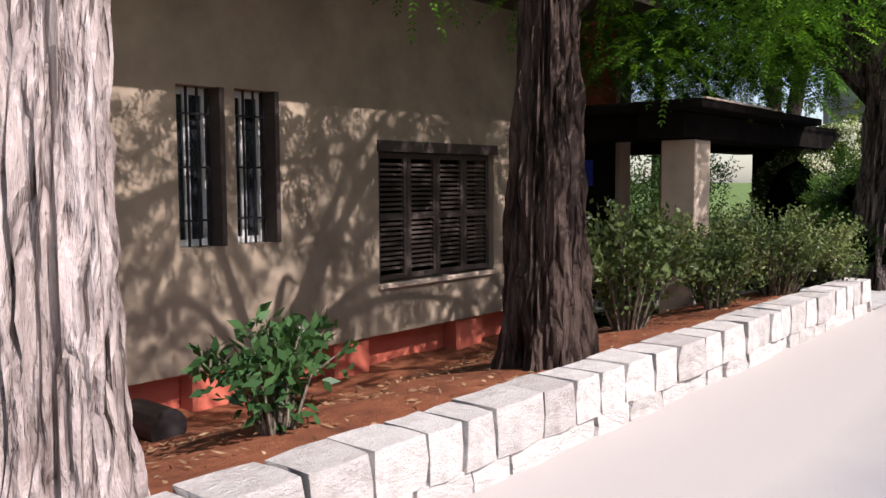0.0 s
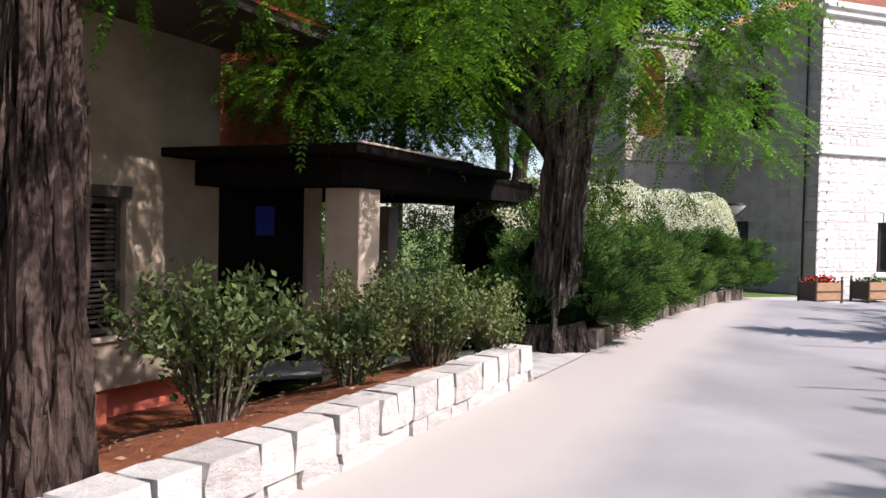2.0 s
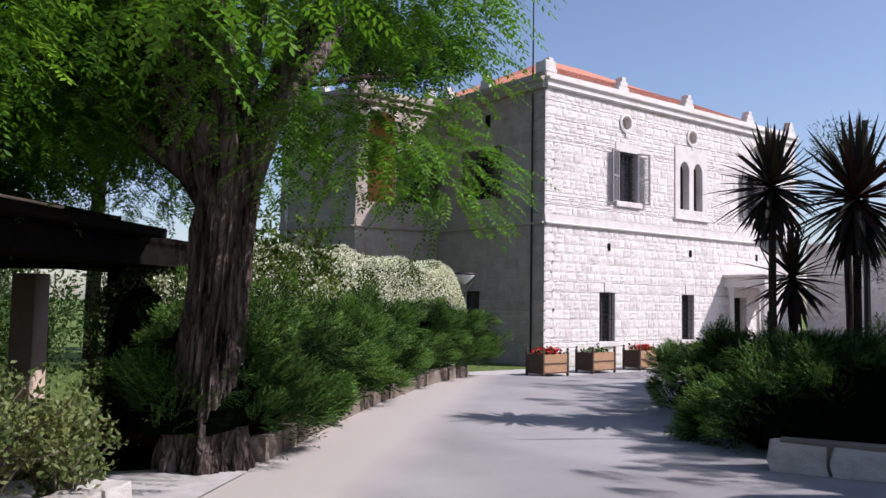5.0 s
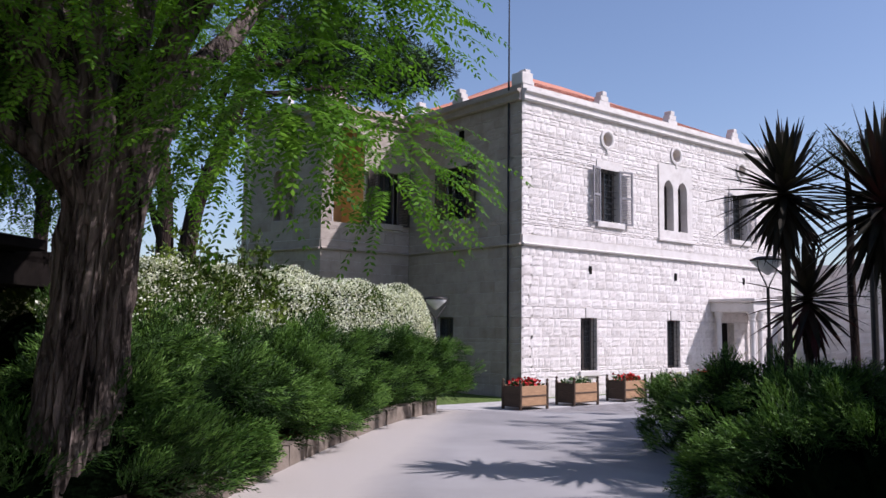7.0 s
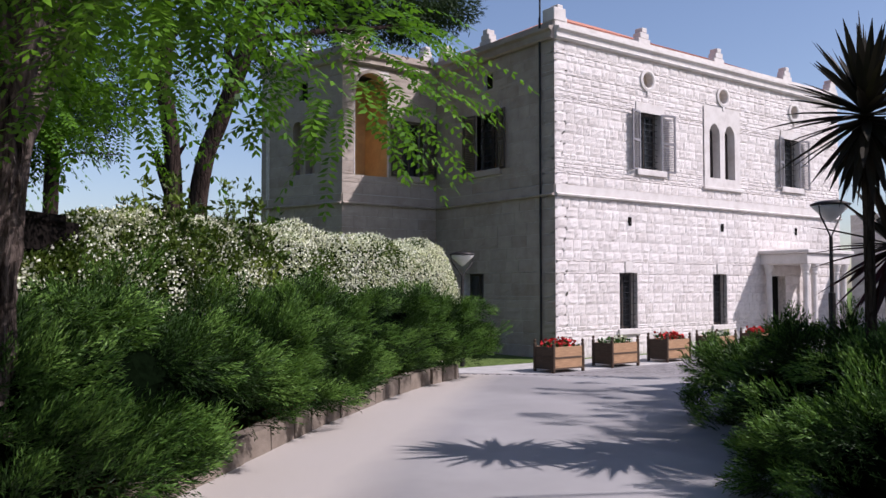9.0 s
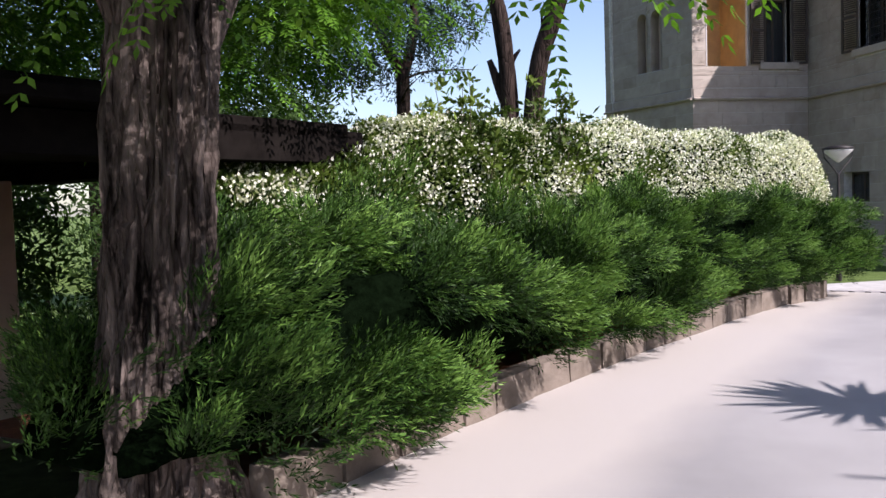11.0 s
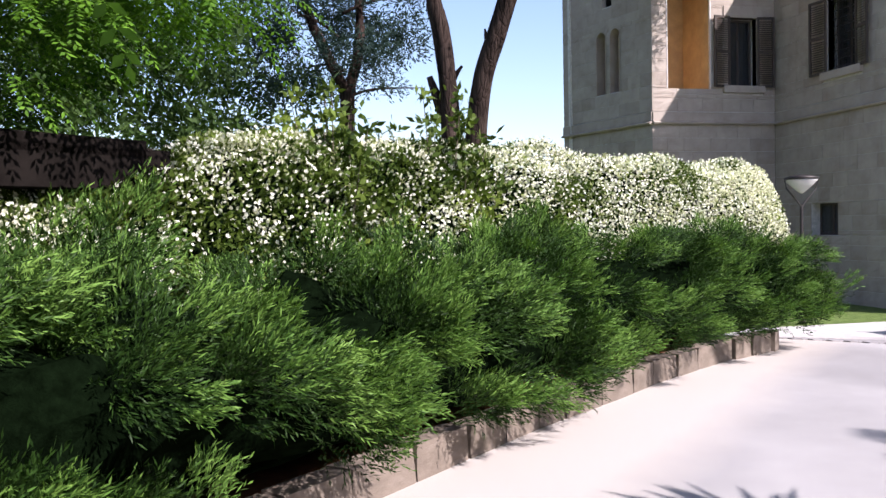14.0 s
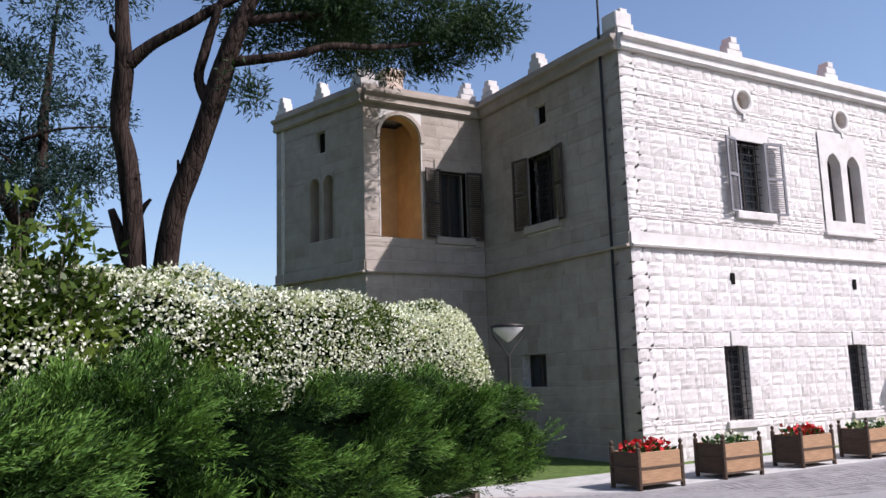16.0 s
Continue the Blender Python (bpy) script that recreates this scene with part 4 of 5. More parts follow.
grid_sheet("hedge_bed", list(np.arange(9.3, 19.7, 0.4)), [0.0, 0.2, 0.6, 1.2, 2, 3, 4, 5],
           lambda s, e: 0.14 - 0.54 * smooth(2.5, 5, e), M["soil"], LEFT @ Matrix(((1, 0, 0, 0), (-0.0, 1, 0, 0), (0, 0, 1, 0), (0, 0, 0, 1))), "shaded earth under the hedge", "soil",
           lambda s, e: e > hedge_e(s) + 0.12)


n_l = 2600
ls, le = rng.uniform(-6, 6.7, n_l), rng.uniform(0.32, 3.6, n_l)
lp = np.array([(*L(a, b)[:2], bed_z(a, b) + 0.012) for a, b in zip(ls, le)])
ld = rng.normal(size=(n_l, 3)) * np.array([1, 1, 0.15])
tagged(new("leaf_litter", leaf_mesh("leaf_litter", lp, ld, rng.normal(size=(n_l, 3)) * np.array([1, 1, 0.2]), rng.uniform(0.03, 0.08, n_l), rng.uniform(0.006, 0.025, n_l), M["litter"])), "dry straw and fallen leaves on red soil", "litter", "", "stuff")


def rough_block(seed, rough=0.12):
    """A weathered block of unit size about its base's middle, with uneven corners."""
    bm = bmesh.new()
    r = random.Random(seed)
    bmesh.ops.create_cube(bm, size=1)
    bmesh.ops.subdivide_edges(bm, edges=bm.edges[:], cuts=1, use_grid_fill=True)
    for v in bm.verts:
        v.co.z += 0.5
        k = sum(abs(abs(c) - 0.5) < 0.01 for c in (v.co.x, v.co.y)) + (v.co.z > 0.99)
        if k >= 2:
            f = 1 - 0.03 * k * r.uniform(0.3, 1.0)
            v.co.x *= f
            v.co.y *= f
        v.co += Vector((r.uniform(-1, 1), r.uniform(-1, 1), r.uniform(-1, 0.6))) * rough * 0.3
    return bm


lw = thing("low_wall", "low whitewashed wall of rough stone blocks beside the drive", "wall", LEFT, kind="structure")
part("wall_core", boxed(-9, 0.05, -0.2, 6.85, 0.25, 0.24), M["kerbstone"], lw)
shapes = [mesh_of("stone", rough_block(i, 0.1), M["lowstone"]) for i in range(9)]


def lay_wall(parent, s0, s1, rows, shp, path=lambda s: (0.0, 0.0)):
    for z0, h, wmin, wmax, depth in rows:
        s = s0
        while s < s1 - 0.05:
            w = min(rnd.uniform(wmin, wmax), s1 - s)
            e, slope = path(s + w / 2)
            ob = new("stone", rnd.choice(shp))
            ob.parent = parent
            ob.matrix_local = (Matrix.Translation((s + w / 2, e + depth / 2 + rnd.uniform(-0.015, 0.015), z0)) @ Matrix.Rotation(math.atan(slope) + rnd.uniform(-0.03, 0.03), 4, "Z")
                               @ Matrix.Diagonal((w - 0.008, depth * rnd.uniform(0.95, 1.05), h * rnd.uniform(0.97, 1.02), 1)))
            s += w


lay_wall(lw, -8.5, 6.9, [(-0.03, 0.15, 0.2, 0.55, 0.32), (0.118, 0.235, 0.2, 0.46, 0.285)], shapes)

rw = thing("hedge_wall", "low retaining wall of brown weathered blocks under the hedge", "wall", LEFT, kind="structure")
kshapes = [mesh_of("stone", rough_block(30 + i, 0.05), M["kerbstone"]) for i in range(7)]


def hedge_path(s):
    return hedge_e(s), (hedge_e(s + 0.2) - hedge_e(s - 0.2)) / 0.4 if 9.7 < s < 19.3 else 0.0


lay_wall(rw, 9.41, 19.65, [(-0.05, 0.29, 0.36, 0.7, 0.2)], kshapes, hedge_path)

# kerb and paved strip before the house's side
put("kerb_strip", boxed(0, 0, -0.15, 2.1, 0.17, 0.0, m=Matrix.Translation((-6.15, -3.0, -0.345)) @ Matrix.Rotation(radians(-2), 4, "Z"), bevel=0.02), M["white_line"], "pale stone kerb strip beside the drive", "kerb", "", "structure")
put("paved_walk", boxed(-6.3, -2.83, -0.6, 14.8, -0.75, -0.372, bevel=0.01), M["pathstone"], "pale grey paved walk along the stone house", "pavement", "", "structure")


# ---- plants ----
def trunk(parent, pts, radii, mat, flute, seed, segs=90):
    q = smooth_line([(*p, r) for p, r in zip(pts, radii)], 22)
    return part("trunk", tube(bmesh.new(), [tuple(v[:3]) for v in q], [v[3] for v in q], segs, flute, seed, 0.055), mat, parent)


def limb(parent, pts, radii, mat, segs=8):
    q = smooth_line([(*p, r) for p, r in zip(pts, radii)], 5)
    return part("limb", tube(bmesh.new(), [tuple(v[:3]) for v in q], [v[3] for v in q], segs, 0.12, rnd.random() * 9), mat, parent, shade=True)


def clump_points(clumps, per):
    """Points spread in flattened clumps (x, y, z, radius)."""
    out, dirs = [], []
    for x, y, z, r in clumps:
        n = max(4, int(per * r * r))
        u = unit(n)
        out.append(np.array([x, y, z]) + u * np.array([1, 1, 0.65]) * r * rng.uniform(0.55, 1.0, (n, 1)))
        dirs.append(u)
    return np.vstack(out), np.vstack(dirs)


def feather_tree(name, label, base, seed, height, r0, clumps, lean=(0, 0), per=150, r_top=None, every=9, bark="trunk_dry", foot=1.5, droop=0.5):
    bx, by, bz = base
    t = thing(name, label, "tree", None)
    r1 = r_top or r0 * 0.62
    pts = [(bx, by, bz - 0.35), (bx, by, bz + 0.05), (bx + lean[0] * 0.15, by + lean[1] * 0.15, bz + 0.5), (bx + lean[0] * 0.5, by + lean[1] * 0.5, bz + height * 0.55), (bx + lean[0], by + lean[1], bz + height)]
    trunk(t, pts, [r0 * foot * 1.16, r0 * foot, r0 * 1.08, r0 * 0.92, r1], M[bark], 0.22, seed)
    top = Vector(pts[-1])
    for i, (x, y, z, r) in enumerate(clumps):
        if i % every == 0:
            mid = top.lerp(Vector((x, y, z)), 0.5) + Vector((0, 0, 0.35))
            start = top - Vector((0, 0, rnd.uniform(0.1, 0.7)))
            limb(t, [tuple(start), tuple(mid), (x, y, z + r * 0.2)], [r1 * 0.5, r1 * 0.28, 0.015], M[bark])
    tips, d = clump_points(clumps, per)
    tagged(part("crown", pinnate("crown", tips, droop, M["leaf_pinnate"], 10, 0.34, 0.06, d), None, t), kind="stuff")
    return t


def Lc(lst):
    return [(*L(s, e)[:2], z, r) for s, e, z, r in lst]


def canopy(n, s0, s1, e0, e1, z0, z1, r0, r1, shape):
    out = []
    r = random.Random(int(s0 * 10 + n))
    while len(out) < n:
        s, e, z = r.uniform(s0, s1), r.uniform(e0, e1), r.uniform(z0, z1)
        if shape(s, e, z):
            out.append((s, e, z, r.uniform(r0, r1)))
    return Lc(out)


TA = L(-1.62, 0.6)
feather_tree("tree", "old tree with pale deeply furrowed trunk behind the low wall", (TA.x, TA.y, 0.15), 3, 3.6, 0.235,
             canopy(88, -6, 5.8, 0.0, 2.5, 3.2, 6.2, 0.35, 0.7, lambda s, e, z: 1.0 < z - (4.1 - e) * 0.95 + 1.4 < 4.2), per=115, every=40, bark="trunk_pale")
T1 = L(1.74, 0.78)
feather_tree("tree", "old tree with furrowed fluted trunk darkened for shade and feathery hanging leaves", (T1.x, T1.y, 0.0), 8, 3.0, 0.25,
             canopy(80, -0.5, 6.2, -1.9, 3.0, 2.7, 6.2, 0.35, 0.7, lambda s, e, z: z > 3.3 - 0.13 * s and (e > -1.4 or s > 2.5) and e < 0.59 * s - 0.7), per=105)
T2 = L(9.08, 0.46)
old_tree = feather_tree("tree", "old tree with dark fluted trunk, darkened further for crown shade, and feathery bright green leaves", (T2.x, T2.y, 0.0), 15, 2.75, 0.3,
             canopy(165, 6.9, 12.6, -2.15, 3.8, 2.3, 7.0, 0.35, 0.75, lambda s, e, z: z > 2.6 + 0.1 * abs(s - 9) + (0.35 if e > 0 else 0) and e > -2.15 + 0.2 * max(0, z - 4.2) and (s < 9.6 or e > 1.7) and (s > 8.2 or e < 2.2))
             + canopy(190, 7.5, 13.3, 0.9, 5.0, 2.75, 7.6, 0.4, 0.8, lambda s, e, z: z > 2.7 + 0.06 * abs(s - 9)), (0.16, -0.02), 145, 0.27, every=26, bark="trunk_grey", foot=1.4)
fork = T2 + Vector((0.16, -0.02, 2.6))
for ds, de, dz, r0_ in ((-1.5, 0.7, 2.6, 0.2), (0.6, 0.9, 2.8, 0.17), (1.9, -0.6, 2.4, 0.16), (-0.4, -1.4, 2.5, 0.15), (2.6, 1.6, 1.5, 0.11)):
    away = LEFT.to_3x3() @ Vector((ds, de, dz))
    limb(old_tree, [tuple(fork - Vector((0, 0, 0.35))), tuple(fork + away * 0.3 + Vector((0, 0, 0.1))), tuple(fork + away * 0.65), tuple(fork + away)], [r0_ * 1.1, r0_ * 0.85, r0_ * 0.6, 0.03], M["trunk_grey"], 12)


def juniper(name, label, line, front, height, back, dens, seed, m=LEFT, z0=0.25, taper=2.2, sweep=0.0):
    """A feathery hedge swept along line (s, e); profile bulges by front and reaches back."""
    t = thing(name, label, "hedge")
    q = smooth_line(line, 10)
    seg = np.linalg.norm(np.diff(q, axis=0), axis=1)
    acc = np.concatenate([[0], np.cumsum(seg)])
    total = acc[-1]
    prof = smooth_line([(-0.05, 0.0), (-front, 0.18), (-front * 0.9, 0.5), (-front * 0.1, 0.86), (back * 0.45, 1.0), (back, 0.82), (back * 1.1, 0.0)], 6)
    plen = np.concatenate([[0], np.cumsum(np.linalg.norm(np.diff(prof * np.array([1, height]), axis=0), axis=1))])

    def at(u, v, shrink=0.0):
        a = np.interp(u, acc, q[:, 0]), np.interp(u, acc, q[:, 1])
        b = np.interp(u + 0.05, acc, q[:, 0]), np.interp(u + 0.05, acc, q[:, 1])
        c = np.interp(u - 0.05, acc, q[:, 0]), np.interp(u - 0.05, acc, q[:, 1])
        tx, ty = b[0] - c[0], b[1] - c[1]
        n = np.hypot(tx, ty) + 1e-9
        nx, ny = -ty / n, tx / n
        o, h = np.interp(v, plen, prof[:, 0]), np.interp(v, plen, prof[:, 1])
        endf = np.minimum(1, np.sqrt(np.clip(np.minimum(u / taper, (total - u) / 0.5), 0.02, 1)))
        lump = np.array([noise.noise(Vector((x * 1.5 + seed, y * 1.5, z * 2.2))) * 0.4 + noise.noise(Vector((x * 3.6, y * 3.6 + seed, z * 4.0))) * 0.2 for x, y, z in zip(u, v, v * 0.7)])
        k = (1 + lump - shrink)
        mid = back * 0.35
        oo = mid + (o - mid) * k * (0.6 + 0.4 * endf)
        zz = z0 + h * height * endf * (1 + lump * 0.55 - shrink * 0.6)
        return np.column_stack([a[0] + nx * oo, a[1] + ny * oo, zz]), np.column_stack([nx, ny, np.zeros_like(nx)]), o - mid

    # heart painted near black as the shade between the plumes
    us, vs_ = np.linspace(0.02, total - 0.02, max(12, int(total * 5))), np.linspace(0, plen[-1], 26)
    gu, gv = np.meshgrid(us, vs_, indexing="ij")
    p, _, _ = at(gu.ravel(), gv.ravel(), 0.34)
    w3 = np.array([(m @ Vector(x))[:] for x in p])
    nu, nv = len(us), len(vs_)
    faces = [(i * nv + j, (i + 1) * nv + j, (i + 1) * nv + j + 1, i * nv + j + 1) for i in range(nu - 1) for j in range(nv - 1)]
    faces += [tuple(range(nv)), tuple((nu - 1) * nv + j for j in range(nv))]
    me = bpy.data.meshes.new("shade_heart")
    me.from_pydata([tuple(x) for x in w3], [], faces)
    me.materials.append(M["inner_shade"])
    part("shade_heart", me, None, t)
    # plumes of fine sprays: new growth coloured as lit tips, needles and gaps as shade
    nl = int(total * plen[-1] * dens)
    u, v = rng.uniform(0, total, nl), rng.uniform(plen[-1] * 0.04, plen[-1] * 0.93, nl)
    gap = np.array([noise.noise(Vector((a * 1.5 + seed, b * 2.0, 0.3))) + 0.6 * noise.noise(Vector((a * 4.3, b * 4.6 + seed, 1.7))) for a, b in zip(u, v)])
    u, v = u[gap > -0.05], v[gap > -0.05]
    nl = len(u)
    p, nrm, o = at(u, v, 0.1)
    p += nrm * np.sign(o)[:, None] * rng.uniform(-0.12, 0.12, (nl, 1))
    axis = nrm * np.sign(o)[:, None] * np.clip(np.abs(o) / max(front, back) * 1.4, 0, 1)[:, None] + np.array([0, 0, 0.34]) + unit(nl) * 0.42 + np.column_stack([-nrm[:, 1], nrm[:, 0], nrm[:, 2]]) * -sweep
    axis /= np.linalg.norm(axis, axis=1, keepdims=True)
    R3 = np.array(m.to_3x3())
    p = p @ R3.T + np.array(m.translation)
    axis = axis @ R3.T
    rad = rng.uniform(0.13, 0.32, nl)
    per = 100
    idx = np.repeat(np.arange(nl), per)
    n = len(idx)
    # each spray starts along the plume's stem and fans outward and forward
    f = rng.uniform(0, 1, (n, 1)) ** 0.8
    ax = axis[idx]
    radial = unit(n)
    radial -= ax * np.sum(radial * ax, axis=1, keepdims=True) * 0.8
    radial /= np.linalg.norm(radial, axis=1, keepdims=True) + 1e-9
    rr = rad[idx][:, None]
    q0 = p[idx] + ax * rr * (2.1 * f - 0.9) + radial * rr * 0.75 * np.sqrt(np.clip(1.02 - f * f, 0, 1)) * rng.uniform(0.5, 1.0, (n, 1)) - np.array([0, 0, 0.25]) * rr * f * f
    sub = ax * (0.6 + 0.5 * f) + radial * 0.7 * (1.1 - f) + unit(n) * 0.2
    sub /= np.linalg.norm(sub, axis=1, keepdims=True)
    size = rng.uniform(0.09, 0.19, (n, 1))
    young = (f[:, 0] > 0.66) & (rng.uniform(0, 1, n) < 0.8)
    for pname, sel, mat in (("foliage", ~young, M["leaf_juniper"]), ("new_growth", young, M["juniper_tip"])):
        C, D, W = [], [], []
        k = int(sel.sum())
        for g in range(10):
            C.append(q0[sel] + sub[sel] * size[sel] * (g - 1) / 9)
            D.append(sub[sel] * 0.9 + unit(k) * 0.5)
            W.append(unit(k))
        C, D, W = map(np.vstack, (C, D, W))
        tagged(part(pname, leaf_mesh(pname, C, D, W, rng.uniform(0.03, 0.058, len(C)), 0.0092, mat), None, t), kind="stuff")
    return t


juniper("juniper_hedge", "sprawling feathery green juniper hedge over a low stone wall",
        [(8.75, 0.0), (9.4, 0.03), (11, 0.13), (13, 0.1), (15, 0.05), (17, -0.1), (18.6, -0.4), (20.6, -1.1)], 0.42, 1.1, 1.5, 17, 4, LEFT, 0.34, 0.9, sweep=0.22)


def swell(f):
    """Height along the hedge: low under the shelter's roof, then full."""
    return np.interp(f, [0, 0.12, 0.2, 0.45, 0.94, 1], [0.84, 0.93, 1.14, 1.15, 1.15, 0.98])


def hedge_mass(name, label, line, half, height, z0, dens, leafmat, flower, seed, leaf=0.055):
    """A clipped climbing hedge of small leaves and blossom over a heart painted as shade."""
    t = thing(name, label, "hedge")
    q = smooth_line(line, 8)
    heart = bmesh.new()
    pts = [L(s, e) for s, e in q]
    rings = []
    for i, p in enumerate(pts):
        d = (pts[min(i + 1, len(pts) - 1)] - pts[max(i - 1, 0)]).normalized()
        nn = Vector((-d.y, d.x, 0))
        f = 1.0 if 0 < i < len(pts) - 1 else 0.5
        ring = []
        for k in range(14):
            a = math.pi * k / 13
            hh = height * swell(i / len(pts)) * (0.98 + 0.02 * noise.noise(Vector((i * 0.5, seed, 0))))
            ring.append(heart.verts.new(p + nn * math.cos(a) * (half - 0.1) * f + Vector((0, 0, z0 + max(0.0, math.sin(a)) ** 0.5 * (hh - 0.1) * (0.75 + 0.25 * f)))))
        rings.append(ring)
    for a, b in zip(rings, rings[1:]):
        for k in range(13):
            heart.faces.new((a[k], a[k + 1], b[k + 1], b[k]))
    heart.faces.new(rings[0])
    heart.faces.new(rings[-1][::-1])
    # heart takes the near-black that paints shade between the leaves
    part("shade_heart", heart, M["inner_shade"], t)
    length = sum((b - a).length for a, b in zip(pts, pts[1:]))
    n = int(length * (height * 2 + half) * dens)
    u = rng.uniform(0, len(pts) - 1.001, n)
    i = u.astype(int)
    f = (u - i)[:, None]
    P = np.array([p[:] for p in pts])
    base = P[i] * (1 - f) + P[i + 1] * f
    dvec = P[i + 1] - P[i]
    dvec /= np.linalg.norm(dvec, axis=1, keepdims=True)
    nn = np.column_stack([-dvec[:, 1], dvec[:, 0], np.zeros(n)])
    a = rng.uniform(0, math.pi, n)
    lump = np.array([noise.noise(Vector((x * 1.1, y * 1.1, z * 2 + seed))) for x, y, z in zip(base[:, 0], base[:, 1], a)])
    k = 1 + 0.08 * lump
    out = nn * (np.cos(a) * half * k)[:, None] + np.array([0, 0, 1]) * (z0 + np.sqrt(np.sin(a)) * height * swell(u / len(pts)) * k)[:, None]
    p = base + out + unit(n) * 0.05
    d = nn * np.cos(a)[:, None] + np.array([0, 0, 1]) * np.sin(a)[:, None] + unit(n) * 0.9
    fl = np.array([noise.noise(Vector((x[0] * 0.9, x[1] * 0.9, x[2] * 1.3 + 5))) + 0.7 * noise.noise(Vector((x[0] * 3.1, x[1] * 3.1, x[2] * 3.1))) for x in p])
    is_f = rng.uniform(0, 1, n) < np.clip(flower(q, u / (len(pts) - 1)) + fl * 0.8, 0.04, 0.88)
    g = ~is_f
    tagged(part("foliage", leaf_mesh("foliage", p[g], d[g], unit(g.sum()), leaf * rng.uniform(0.8, 1.5, g.sum()), leaf * 0.55, leafmat), None, t), kind="stuff")
    m_ = int(is_f.sum())
    if m_:
        tagged(part("blossom", leaf_mesh("blossom", p[is_f] + d[is_f] * 0.03, unit(m_), unit(m_), 0.038, 0.03, M["flower_white"]), None, t, "tiny white star flowers"), kind="stuff")
    return t


hedge_mass("jasmine_hedge", "tall clipped jasmine hedge covered in small white flowers", [(10.9, 2.27), (13, 2.1), (16, 1.7), (19, 1.1), (21.3, 0.5), (22.5, 0.1)], 0.55, 2.12, 0.0, 1900, M["leaf_jasmine"],
           lambda q, f: 0.36 + 0.46 * np.clip((f - 0.2) / 0.45, 0, 1), 2, 0.055)


def shrub(base, r, h, n_stems, leaves, mat, label, seed, leaf=0.06):
    t = thing("shrub", label, "shrub", None, "shrubs in the soil bed")
    r_ = random.Random(seed)
    b = Vector(base)
    st = bmesh.new()
    tips = []
    for i in range(n_stems):
        a = r_.uniform(0, 2 * math.pi)
        k = r_.uniform(0.2, 1.0)
        end = b + Vector((math.cos(a) * r * k, math.sin(a) * r * k, h * r_.uniform(0.6, 1.0) * (1 - 0.25 * k * k)))
        mid = b.lerp(end, 0.5) + Vector((0, 0, 0.12 * h))
        st_p = b + Vector((math.cos(a), math.sin(a), 0)) * 0.12 * r + Vector((0, 0, -0.1))
        tube(st, [tuple(st_p), tuple(mid), tuple(end)], [0.012, 0.008, 0.003], 5)
        for f in np.linspace(0.25, 1, 8):
            p = st_p.lerp(mid, f * 2) if f < 0.5 else mid.lerp(end, f * 2 - 1)
            tips.append((p[:], f))
    tagged(part("stem", st, M["twig"], t), kind="stuff")
    T = np.array([p for p, f in tips])
    wts = np.array([f for p, f in tips])
    idx = rng.choice(len(T), leaves, p=wts / wts.sum())
    c = T[idx] + rng.normal(scale=0.05, size=(leaves, 3)) * np.array([1, 1, 0.8])
    d = unit(leaves) + np.array([0, 0, 0.35])
    tagged(part("foliage", leaf_mesh("foliage", c, d, unit(leaves), leaf * rng.uniform(0.7, 1.3, leaves), leaf * 0.5, mat), None, t), kind="stuff")


def bush_at(s, e, r, h, n, leaves, mat, label, seed, leaf=0.06):
    p = L(s, e)
    shrub((p.x, p.y, bed_z(s, e) if s < 6.8 else 0.0), r, h, n, leaves, mat, label, seed, leaf)


bush_at(-0.4, 0.95, 0.38, 0.62, 22, 700, M["leaf_glossy"], "small dark green leafy shrub in red soil", 1, 0.085)
bush_at(3.45, 1.1, 0.7, 1.08, 70, 4200, M["leaf_shrub"], "dense grey-green twiggy shrub in red soil", 2, 0.07)
bush_at(4.95, 0.95, 0.5, 0.66, 44, 3000, M["leaf_shrub"], "low grey-green twiggy shrub in red soil", 3, 0.055)
bush_at(6.1, 0.75, 0.85, 0.95, 80, 6000, M["leaf_shrub"], "sprawling grey-green shrub beside the path", 4, 0.05)
bush_at(6.35, 1.6, 0.7, 1.2, 50, 3000, M["leaf_shrub"], "tall open shrub before the pillar", 5, 0.05)
bush_at(6.6, 0.35, 0.4, 0.6, 30, 1800, M["leaf_shrub"], "small shrub at the wall's end", 6, 0.05)


bush_at(14.3, 1.9, 0.85, 3.0, 44, 3600, M["leaf_jasmine"], "tall leafy shrub with arching shoots among the jasmine", 7, 0.1)
bush_at(15.6, 1.6, 0.7, 3.1, 30, 2600, M["leaf_jasmine"], "open leafy shrub rising above the jasmine", 8, 0.1)


